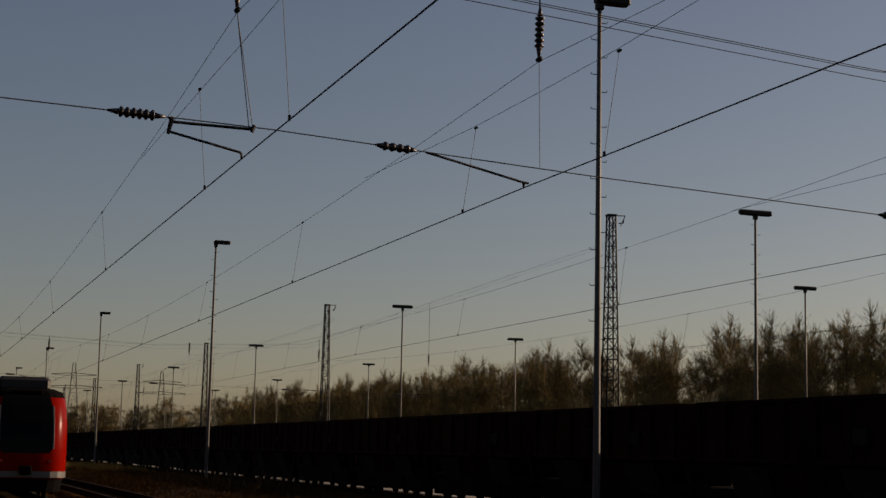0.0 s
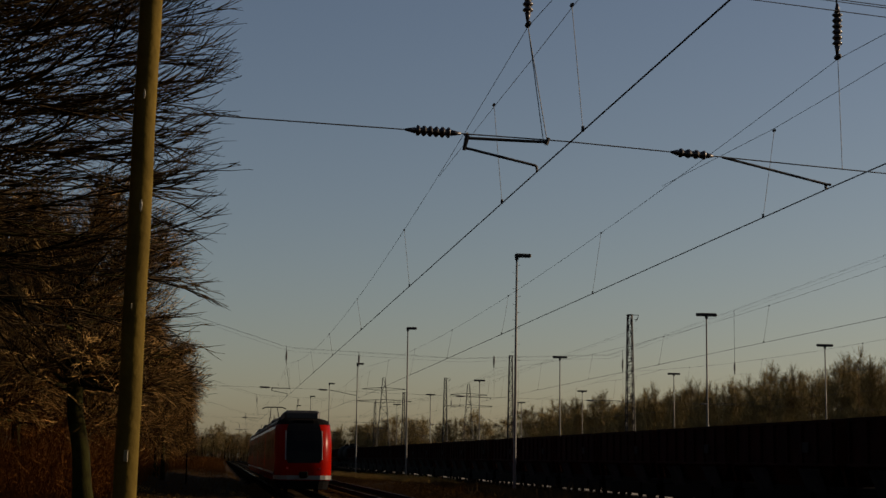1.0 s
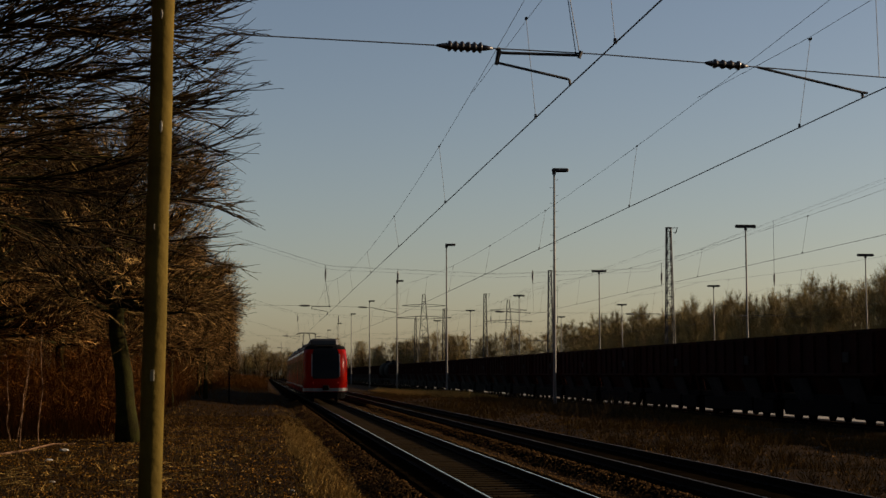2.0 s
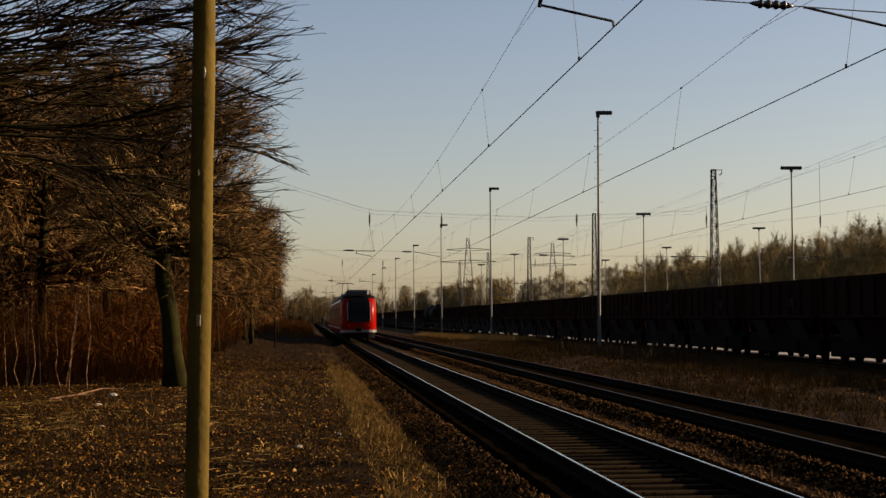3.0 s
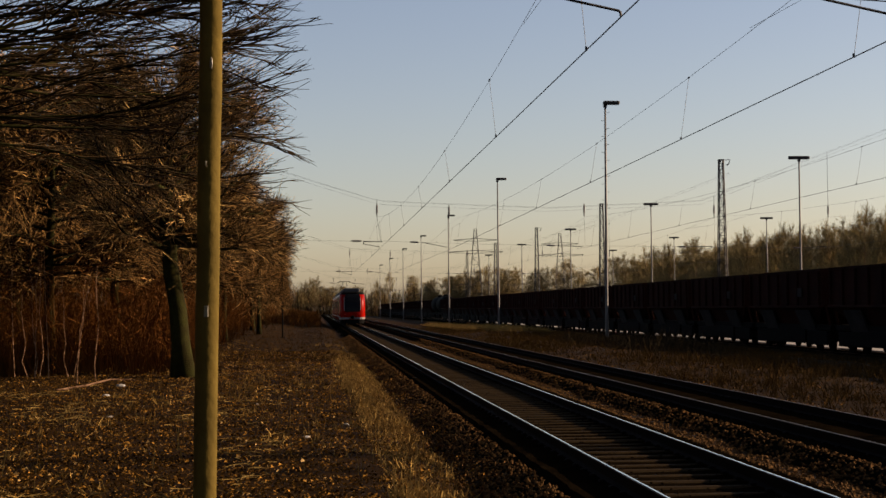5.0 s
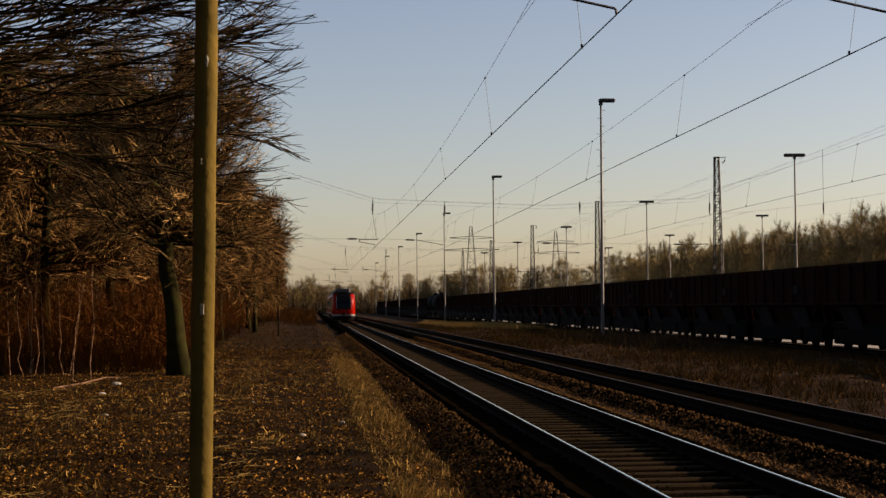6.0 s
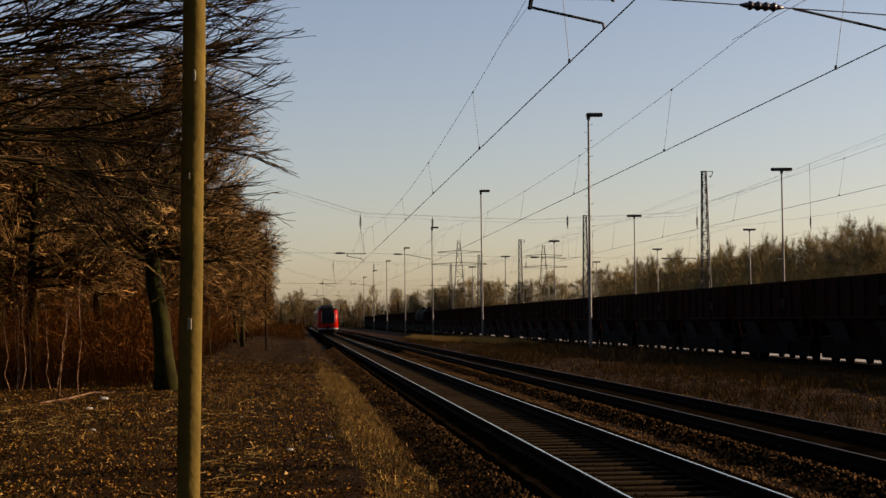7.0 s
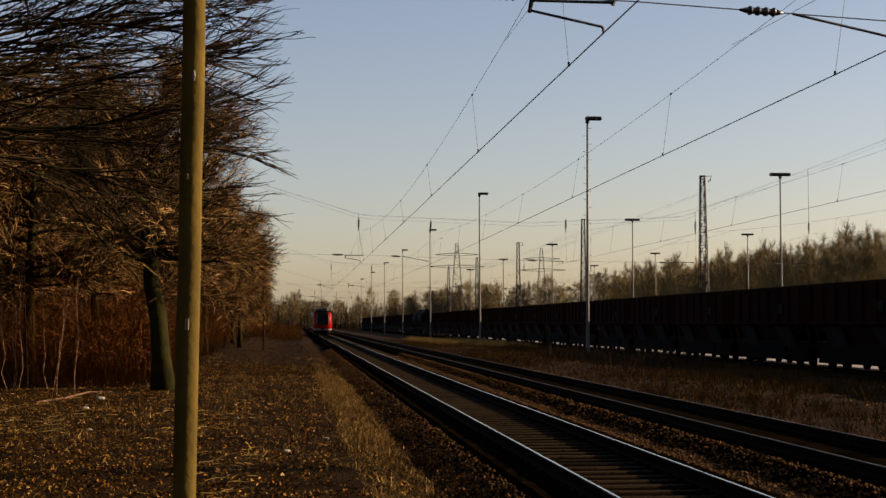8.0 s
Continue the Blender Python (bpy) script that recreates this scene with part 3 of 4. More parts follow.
# ---- freight wagons ----
def build_wagon():
    """Bogie hopper wagon, 12.6 m over buffers, along y, centred."""
    w = thing("hopper_wagon", "dark rust-brown hopper wagon with a coal load", "freight wagon", "standing row of hopper wagons")
    L = 5.75
    def ring(hx, hy, z):
        return [(-hx, -hy, z), (hx, -hy, z), (hx, hy, z), (-hx, hy, z)]
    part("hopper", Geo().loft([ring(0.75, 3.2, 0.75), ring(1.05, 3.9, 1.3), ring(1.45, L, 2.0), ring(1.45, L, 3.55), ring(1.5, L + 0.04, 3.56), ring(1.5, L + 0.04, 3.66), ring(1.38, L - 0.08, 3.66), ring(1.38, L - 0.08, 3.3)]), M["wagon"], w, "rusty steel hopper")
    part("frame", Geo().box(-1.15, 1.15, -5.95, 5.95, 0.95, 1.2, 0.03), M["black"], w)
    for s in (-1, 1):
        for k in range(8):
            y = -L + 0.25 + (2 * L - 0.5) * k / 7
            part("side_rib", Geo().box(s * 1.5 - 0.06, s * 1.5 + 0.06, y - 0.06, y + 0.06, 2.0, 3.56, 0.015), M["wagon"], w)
        for k in (-1, 1):
            part("end_strut", Geo().tube([(s * 1.1, k * 5.8, 1.2), (s * 1.3, k * 5.7, 2.1)], 0.06, 5), M["wagon"], w)
            part("buffer", Geo().tube([(s * 0.87, k * 5.95, 1.05), (s * 0.87, k * 6.2, 1.05), (s * 0.87, k * 6.22, 1.05), (s * 0.87, k * 6.28, 1.05)], [0.08, 0.08, 0.22, 0.2], 10), M["black"], w)
    for s in (-1, 1):
        part("sole_bar", Geo().box(s * 1.2 - 0.06, s * 1.2 + 0.06, -2.6, 2.6, 0.34, 0.97, 0.02), M["black"], w)
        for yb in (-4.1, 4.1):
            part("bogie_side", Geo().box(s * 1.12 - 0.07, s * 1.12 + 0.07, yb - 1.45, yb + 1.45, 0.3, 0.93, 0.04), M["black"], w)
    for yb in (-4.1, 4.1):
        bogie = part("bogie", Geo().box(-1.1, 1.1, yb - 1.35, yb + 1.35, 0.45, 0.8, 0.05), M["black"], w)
        for o in (-0.9, 0.9):
            for s in (-0.75, 0.75):
                part("wheel", Geo().tube([(s - 0.07, yb + o, 0.46), (s - 0.06, yb + o, 0.46), (s + 0.06, yb + o, 0.46), (s + 0.07, yb + o, 0.46)], [0.36, 0.46, 0.46, 0.36], 14), M["black"], bogie)
    for y in (-1.6, 1.6):
        part("discharge_chute", Geo().loft([ring(1.2, 0.9, 0.5), ring(0.8, 1.3, 1.1)]).mesh("discharge_chute", M["wagon"]), None, w).location = (0, y, 0)
    for s in (-1, 1):
        part("side_ledge", Geo().box(s * 1.5 - 0.07, s * 1.5 + 0.07, -L, L, 1.94, 2.06, 0.02), M["wagon"], w)
        for y in (-2.9, 2.9):
            part("discharge_flap", Geo().loft([[(s * 1.06, y - 1.0, 0.9), (s * 1.14, y - 1.0, 0.9), (s * 1.14, y + 1.0, 0.9), (s * 1.06, y + 1.0, 0.9)], [(s * 1.44, y - 1.1, 1.86), (s * 1.49, y - 1.1, 1.86), (s * 1.49, y + 1.1, 1.86), (s * 1.44, y + 1.1, 1.86)]]), M["flap"], w, "faded grey discharge flap")
    sg = Geo().box(-1.535, -1.515, -3.1, -2.2, 2.45, 2.85)
    part("data_panel", sg, M["panel"], w, "faded pale lettering panel")
    part("coal_load", Geo().loft([ring(1.36, L - 0.1, 3.4), ring(1.1, L - 0.7, 3.62), ring(0.5, L - 1.6, 3.72)]), M["coal"], w, "black coal")
    return w


# ---- plants ----
def sticks(geo, start, way, length, radius, bend, rng, segs=3, lift=0.0):
    """Many thin tapering, slightly crooked three-sided sticks at once."""
    n = len(start)
    way = way / (np.linalg.norm(way, axis=1, keepdims=True) + 1e-9)
    pts = [start]
    d = way.copy()
    for k in range(segs):
        d = d + rng.normal(0, bend, (n, 3))
        d[:, 2] += lift
        d /= np.linalg.norm(d, axis=1, keepdims=True)
        pts.append(pts[-1] + d * (length / segs)[:, None])
    pts = np.stack(pts, 1)
    ref = np.where(np.abs(way[:, 2:3]) > 0.8, np.array([[1.0, 0, 0]]), np.array([[0, 0, 1.0]]))
    u = np.cross(way, ref)
    u /= np.linalg.norm(u, axis=1, keepdims=True)
    w = np.cross(u, way)
    ang = np.arange(3) * 2 * math.pi / 3
    taper = np.linspace(1, 0.35, segs + 1)
    off = np.cos(ang)[None, :, None] * u[:, None] + np.sin(ang)[None, :, None] * w[:, None]
    v = pts[:, :, None] + off[:, None] * (radius[:, None] * taper[None])[:, :, None, None]
    per = (segs + 1) * 3
    local = []
    for k in range(segs):
        for i in range(3):
            local.append((k * 3 + i, k * 3 + 3 + i, k * 3 + 3 + (i + 1) % 3, k * 3 + (i + 1) % 3))
    f = (np.array(local)[None] + (np.arange(n) * per)[:, None, None]).reshape(-1, 4) + geo.count
    geo.v.append(v.reshape(-1, 3))
    geo.f.extend(map(tuple, f.tolist()))
    geo.count += n * per
    return pts


def tree_geo(seed, height, r, fork, reach, limbs, subs, twigs, twig_len, twig_r, lift=0.05, flat=0.15, tips=2, low=0.0, lean=0.0, wild=1.0, toward=None, limit=99.0, thin=1.0, droop=-0.03, crook=0.12):
    """Bare tree: trunk, limbs, branches and twigs. Returns the geometry of trunk with limbs, and of the crown."""
    rng = np.random.default_rng(seed)
    wood, crown = Geo(), Geo()
    n = 9
    zs = np.linspace(0, height * 0.92, n)
    path = np.stack([np.cumsum(rng.normal(0, r * 0.25, n)) * (zs > 0.5), np.cumsum(rng.normal(0, r * 0.25, n)) * (zs > 0.5), zs], 1)
    path[:, 0] += lean * np.minimum(zs, fork)
    rad = r * np.interp(zs, [0, 0.4, fork, height], [1.35, 1.0, 0.8, 0.1])
    wood.tube(path, rad, 9)
    start, way, length, radius = [], [], [], []
    for k in range(limbs):
        h = fork + (height * 0.9 - fork) * ((k + rng.random()) / limbs) ** 1.1
        if k < low * limbs:
            h = fork + rng.random() * 1.2
        s = np.array([np.interp(h, zs, path[:, i]) for i in range(3)])
        a = k * 2.4 + rng.normal(0, 0.4)
        if toward is not None and k % 3:
            a = toward + rng.normal(0, 0.55)
        rise = flat + 0.5 * (h - fork) / (height - fork) + rng.normal(0, 0.12)
        d = np.array([math.cos(a), math.sin(a), rise])
        L = reach * (1.05 - 0.5 * max(0, (h - fork) / (height - fork)) ** 2) * rng.uniform(0.75, 1.1)
        L = min(L, limit * 0.86)
        m = 7
        p = [s]
        dd = d / np.linalg.norm(d)
        for i in range(m):
            dd = dd + rng.normal(0, crook, 3) + (0, 0, droop if rise < 0.3 else 0.02)
            dd /= np.linalg.norm(dd)
            p.append(p[-1] + dd * L / m)
        p = np.array(p)
        lr = r * rng.uniform(0.22, 0.36) * thin
        wood.tube(p, np.linspace(lr, lr * 0.18, m + 1), 5)
        for j in range(subs):
            q = rng.uniform(0.2, 1.0)
            i = min(m - 1, int(q * m))
            start.append(p[i] + (p[i + 1] - p[i]) * (q * m - i))
            way.append((p[i + 1] - p[i]) / (L / m) + rng.normal(0, 0.55 * wild, 3) * (1, 1, 0.6))
            length.append(L * rng.uniform(0.2, 0.42))
            radius.append(lr * 0.22 * (1.15 - 0.6 * q))
    start, way, length, radius = map(np.array, (start, way, length, radius))
    length = np.minimum(length, np.maximum(0.15, (limit - np.hypot(start[:, 0], start[:, 1])) * 0.8))
    pts = sticks(crown, start, way, length, np.maximum(radius, twig_r * 1.5), crook * 1.5, rng, 4, lift * 0.5)
    # twigs from the branches
    idx = rng.integers(0, len(start), twigs)
    seg = rng.integers(1, 4, twigs)
    fr = rng.random(twigs)[:, None]
    s2 = pts[idx, seg] * (1 - fr) + pts[idx, seg + 1] * fr
    d2 = pts[idx, seg + 1] - pts[idx, seg]
    d2 = d2 / np.linalg.norm(d2, axis=1, keepdims=True) + rng.normal(0, 0.45 * wild, (twigs, 3)) * (1, 1, 0.5)
    l2 = np.minimum(twig_len * rng.uniform(0.5, 1.3, twigs), np.maximum(0.08, limit + rng.normal(0, 0.12, twigs) - np.hypot(s2[:, 0], s2[:, 1])))
    p2 = sticks(crown, s2, d2, l2, np.full(twigs, twig_r), crook * 1.33, rng, 3, lift)
    if tips:
        m = twigs * tips
        i2 = rng.integers(0, twigs, m)
        f2 = rng.random(m)[:, None]
        s3 = p2[i2, 1] * (1 - f2) + p2[i2, 3] * f2
        d3 = p2[i2, 3] - p2[i2, 1]
        d3 = d3 / np.linalg.norm(d3, axis=1, keepdims=True) + rng.normal(0, 0.5 * wild, (m, 3)) * (1, 1, 0.5)
        sticks(crown, s3, d3, np.minimum(twig_len * 0.55 * rng.uniform(0.5, 1.2, m), np.maximum(0.05, limit + 0.1 - np.hypot(s3[:, 0], s3[:, 1]))), np.full(m, twig_r * 0.7), 0.14, rng, 2, lift)
    return wood, crown


def build_tree(name, label, group, x, y, z, geos, bark="bark", turn=0.0, twigs="twig"):
    t = thing(name, label, "tree", group, at=pose(x, y, z, 0, 0, turn))
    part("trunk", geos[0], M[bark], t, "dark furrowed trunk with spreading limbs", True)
    part("crown", geos[1], M[twigs], t, "dense bare twigs")
    return t


def build_saplings(x, y, n, h, seed, label):
    rng = np.random.default_rng(seed)
    s = thing("birch_sapling", label, "sapling", "pale saplings at the wood edge", at=pose(x, y, ground_z(x, y)))
    for k in range(n):
        g = Geo()
        b = rng.normal(0, 0.4, 2)
        lean = rng.normal(0, 0.06, 2)
        hh = h * rng.uniform(0.75, 1.1)
        zz = np.linspace(0, hh, 7)
        p = np.stack([b[0] + lean[0] * zz + rng.normal(0, 0.035, 7), b[1] + lean[1] * zz + rng.normal(0, 0.03, 7), zz], 1)
        g.tube(p, np.linspace(0.014, 0.006, 7), 6)
        part("stem", g, M["birch"], s)
        for i in rng.integers(2, 7, 12):
            t = Geo()
            sticks(t, p[i:i + 1], rng.normal(0, 1, (1, 3)) + (0, 0, 0.7), rng.uniform(0.3, 0.8, 1), np.full(1, 0.007), 0.15, rng)
            part("twig", t, M["shoot"], s)
    return s


def scatter_shoots(name, label, count, area, h, r, material, seed, lean=0.18, category="undergrowth", dens=1.0):
    rng = np.random.default_rng(seed)
    g = Geo()
    xs = rng.uniform(area[0], area[1], count)
    ys = area[2] + (area[3] - area[2]) * rng.random(count) ** dens
    zs = np.array([ground_z(x, y) for x, y in zip(xs, ys)])
    s = np.stack([xs, ys, zs - 0.02], 1)
    d = rng.normal(0, lean, (count, 3)) + (0, 0, 1)
    L = h * rng.uniform(0.4, 1.3, count)
    p = sticks(g, s, d, L, r * rng.uniform(0.6, 1.4, count), 0.12, rng)
    if h > 0.8:
        m = count * 4
        i = rng.integers(0, count, m)
        f = rng.random(m)[:, None]
        q = p[i, 1] * (1 - f) + p[i, 3] * f
        sticks(g, q, rng.normal(0, 0.8, (m, 3)) + (0, 0, 0.4), 0.35 * L[i] * rng.uniform(0.4, 1.2, m), np.full(m, r * 0.55), 0.2, rng, 2)
    return single(name, g, M[material], label, category, kind="stuff")


def scatter_leaves(name, label, count, area, size, material, seed, dens=1.7, flatness=0.45):
    """Curled dead leaves, two folded faces each, lying in drifts."""
    rng = np.random.default_rng(seed)
    total = int(count * 1.08)
    xs = rng.uniform(area[0], area[1], total)
    ys = area[2] + (area[3] - area[2]) * rng.random(total) ** dens
    drift = np.array([noise.noise((x * 0.9, y * 0.35, 4)) + 0.6 * noise.noise((x * 2.6, y * 1.1, 5)) for x, y in zip(xs, ys)]) + rng.normal(0, 0.3, total)
    keep = np.argsort(-drift)[:count]
    xs, ys = xs[keep], ys[keep]
    zs = np.array([ground_z(x, y) for x, y in zip(xs, ys)])
    c = np.stack([xs, ys, zs + 0.012], 1)
    a = rng.uniform(0, 2 * math.pi, count)
    u = np.stack([np.cos(a), np.sin(a), rng.normal(0, flatness, count)], 1)
    w = np.stack([-np.sin(a), np.cos(a), rng.normal(0, flatness, count)], 1)
    s = (size * rng.uniform(0.5, 1.5, count))[:, None]
    up = np.array([[0, 0, 1.0]])
    v = np.stack([c - u * s, c + w * s * 0.5 + up * s * 0.45, c + u * s, c - w * s * 0.5 + up * s * 0.45, c + up * s * 0.05], 1).reshape(-1, 3)
    k = np.arange(count) * 5
    f = np.concatenate([np.stack([k, k + 4, k + 1], 1), np.stack([k + 4, k + 2, k + 1], 1), np.stack([k, k + 3, k + 4], 1), np.stack([k + 4, k + 3, k + 2], 1)])
    return single(name, Geo().add(v, f.tolist()), M[material], label, "litter", kind="stuff")


def build_wood_pole(x, y):
    """Slim round pole; its parts are placed by height over the rails."""
    pole = thing("wooden_pole", "slim weathered round wooden pole with a small pale tag", "pole", at=pose(x, y, 0, 0.0, 1.08, 0))
    zs = np.linspace(ground_z(x, y) - 0.1, 4.6, 30)
    rng = np.random.default_rng(3)
    g = Geo().tube([(rng.normal(0, 0.0008), rng.normal(0, 0.0008), z) for z in zs], 0.0365 - 0.0006 * zs + rng.normal(0, 0.0004, 30), 24)
    part("shaft", g, M["wood"], pole, "", True)
    part("tag", Geo().box(-0.007, 0.006, -0.0405, -0.0365, 1.73, 1.765, 0.0015), M["plate"], pole, "small pale metal tag")
    for dx, z, s in ((0.004, 2.51, 1.0), (-0.004, 2.86, 0.8), (-0.008, 2.2, 0.5)):
        rings = [[(dx + 0.005 * s * math.cos(t) * k, -0.0365 - 0.0016 * j, z + 0.02 * s * math.sin(t) * k) for t in np.linspace(0, 2 * math.pi, 9)[:-1]] for j, k in ((0, 1.0), (1, 0.75))]
        part("scar", Geo().loft(rings), M["plate"], pole, "pale chipped scar")
    return pole


def build_signal_post(x, y):
    s = thing("signal_post", "dark slim signal post beside the trees", "signal", at=pose(x, y, ground_z(x, y)))
    part("post", Geo().tube([(0, 0, 0), (0, 0, 6.9)], 0.05, 8), M["black"], s)
    part("signal_box", Geo().box(-0.22, 0.22, -0.15, 0.15, 5.3, 7.3, 0.05), M["black"], s)
    part("footing", Geo().box(-0.15, 0.15, -0.15, 0.15, -0.2, 0.06, 0.03), M["black"], s)
    return s


def build_pylon(x, y, h):
    p = thing("power_pylon", "far grey lattice pylon with crossarms", "pylon", "far pylons", at=pose(x, y, -0.6))
    part("lattice", lattice_geo(h, 5.0, 0.8, 12), M["darksteel"], p)
    for z, w in ((h * 0.72, 9.0), (h * 0.86, 7.0)):
        part("crossarm", Geo().tube([(-w, 0, z + 0.3), (0, 0, z + 0.8), (w, 0, z + 0.3)], 0.09, 4).tube([(-w, 0, z + 0.2), (0, 0, z - 0.2), (w, 0, z + 0.2)], 0.07, 4), M["darksteel"], p)
    return p


# ---- assembly ----
build_ground()
build_track(TRACKS[0], "railway track with shiny worn rails on dark ballast", "shine", True)
build_track(TRACKS[1], "railway track with dull rails on dark ballast", "dull", True)
build_track(27.0, "yard siding under standing wagons", "dull", False).location = (0, 0, -0.665)
train = build_train()

def build_tank_wagon(y):
    """Round-topped tank wagon, along y, standing in the row."""
    w = thing("tank_wagon", "dark round-topped tank wagon among the hoppers", "freight wagon", at=pose(27.0, y, -0.665) @ Matrix.Diagonal((1.15, 1.15, 1.15, 1)))
    a = np.linspace(0, 2 * math.pi, 21)[:-1]
    part("barrel", Geo().loft([[(1.45 * k * math.cos(t), o, 2.75 + 1.45 * k * math.sin(t)) for t in a] for o, k in ((5.8, 0.5), (5.7, 0.85), (5.3, 1.0), (-5.3, 1.0), (-5.7, 0.85), (-5.8, 0.5))]), M["coal"], w, "black tank barrel", True)
    part("dome", Geo().tube([(0, 0, 4.1), (0, 0, 4.45), (0, 0, 4.55)], [0.5, 0.48, 0.2], 14), M["coal"], w)
    part("frame", Geo().box(-1.15, 1.15, -5.95, 5.95, 0.95, 1.3, 0.03), M["black"], w)
    for yb in (-4.1, 4.1):
        bogie = part("bogie", Geo().box(-1.1, 1.1, yb - 1.35, yb + 1.35, 0.45, 0.93, 0.05), M["black"], w)
        for o in (-0.9, 0.9):
            for s in (-0.75, 0.75):
                part("wheel", Geo().tube([(s - 0.07, yb + o, 0.46), (s - 0.06, yb + o, 0.46), (s + 0.06, yb + o, 0.46), (s + 0.07, yb + o, 0.46)], [0.36, 0.46, 0.46, 0.36], 14), M["black"], bogie)
    return w


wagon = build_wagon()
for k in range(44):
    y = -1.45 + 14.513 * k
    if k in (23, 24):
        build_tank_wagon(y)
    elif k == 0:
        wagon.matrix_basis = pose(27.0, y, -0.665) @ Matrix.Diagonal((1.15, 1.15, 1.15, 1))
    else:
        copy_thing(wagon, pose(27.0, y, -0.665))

for k, y in enumerate((45.0, 109.7, 175.0, 240.5, 303.0, 366.0, 431.0, 497.0)):
    build_lamp(20.0, y, ground_z(20, y) - 0.05, (15.85, 15.8, 15.8, 15.6, 15.4, 15.3, 15.2, 15.2)[k], False, k < 2, 0.35 if k == 1 else 0)
for y in (78.0, 143.8, 209.0, 276.0, 342.0, 408.0):
    build_lamp(44.2, y, -0.6, 15.1, True, y < 100)
for x, y in ((67.6, 111.4), (69.0, 178.5), (69.7, 244.0), (70.5, 312.0), (71.0, 380.0)):
    build_lamp(x, y, -0.6, 15.1, True, False)
for y in (106.5, 188.8, 269.5, 350.0, 431.0, 512.0):
    build_mast(48.5, y, 19.1)

for k, y in enumerate(SPANS[1:6]):
    build_headspan(y, 0.009 if k == 0 else 0.006)
build_overhead_line(*LINE_TRACKS[0], 0.06, 8, "taut dark contact wire with messenger and droppers")
build_overhead_line(*LINE_TRACKS[1], 0.45, 8, "taut dark contact wire with messenger and droppers")
for row in LINE_TRACKS[2:]:
    build_overhead_line(*row, 0.2, 7, "thin dark contact wire over the yard tracks")

for y in SPANS[1:6]:
    build_mast(-9.2, span_y(y, -9.2), 12.6)
build_mast(48.5, span_y(SPANS[1], 48.5), 19.1)
# made-up pale strip, standing in for sunlit ground glimpsed under the wagons
single("bright_gap_strip", Geo().box(29.6, 38.0, 50, 480, -1.3, -0.73, 0.05), M["road"], "pale strip added beyond the wagons for bright gaps under them", "road", kind="structure")
build_wood_pole(-0.3645, 5.0)
build_signal_post(-2.14, 106.0)

big = tree_geo(11, 9.0, 0.29, 3.3, 3.4, 58, 26, 7000, 0.85, 0.0115, lift=0.02, flat=0.24, low=0.1, droop=0.0, lean=-0.16, limit=3.6, wild=0.75, crook=0.14, tips=1)
build_tree("roadside_tree", "bare tree with a dense low crown of fine twigs", "bare trees along the path", -3.85, 47.4, ground_z(-4.1, 47.4), big)
near_tree = tree_geo(12, 9.2, 0.2, 3.7, 4.0, 96, 13, 4000, 0.7, 0.0078, lift=0.04, flat=0.04, tips=1, wild=0.42, toward=0.05, limit=4.7, thin=0.4, droop=0.004, crook=0.075, low=0.3)
build_tree("roadside_tree", "near bare tree with long spreading boughs", "bare trees along the path", -4.7, 17.5, ground_z(-4.7, 17.5), near_tree, twigs="backlit_dark_twig")
mid = tree_geo(13, 8.8, 0.17, 2.4, 2.7, 40, 26, 4200, 0.9, 0.015, lift=0.03, low=0.3, limit=3.2, tips=1, crook=0.14)
first = build_tree("roadside_tree", "bare tree with a dense twiggy crown", "bare trees along the path", -5.3, 66.0, 0.0, mid, twigs="shaded_brown_twig")
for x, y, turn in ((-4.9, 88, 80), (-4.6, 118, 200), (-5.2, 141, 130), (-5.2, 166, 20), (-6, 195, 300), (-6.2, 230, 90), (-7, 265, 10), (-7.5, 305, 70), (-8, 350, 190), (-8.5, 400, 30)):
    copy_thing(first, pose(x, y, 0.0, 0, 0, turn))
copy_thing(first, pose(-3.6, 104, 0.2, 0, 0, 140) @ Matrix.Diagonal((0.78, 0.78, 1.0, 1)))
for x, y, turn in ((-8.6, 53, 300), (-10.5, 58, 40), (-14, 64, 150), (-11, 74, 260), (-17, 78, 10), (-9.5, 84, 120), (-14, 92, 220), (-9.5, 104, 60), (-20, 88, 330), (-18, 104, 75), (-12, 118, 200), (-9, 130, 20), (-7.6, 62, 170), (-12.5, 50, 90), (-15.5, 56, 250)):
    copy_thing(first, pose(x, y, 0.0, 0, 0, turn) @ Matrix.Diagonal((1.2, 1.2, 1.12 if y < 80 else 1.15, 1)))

# unseen trees added beside and behind the standing point to block sky fill
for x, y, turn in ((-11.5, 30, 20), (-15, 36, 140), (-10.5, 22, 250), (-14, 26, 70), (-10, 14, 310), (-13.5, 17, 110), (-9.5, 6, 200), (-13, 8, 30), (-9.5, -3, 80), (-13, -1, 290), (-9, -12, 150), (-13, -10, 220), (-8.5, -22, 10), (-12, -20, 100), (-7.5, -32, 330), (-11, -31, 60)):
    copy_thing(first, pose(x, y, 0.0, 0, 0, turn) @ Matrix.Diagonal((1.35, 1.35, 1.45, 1)))

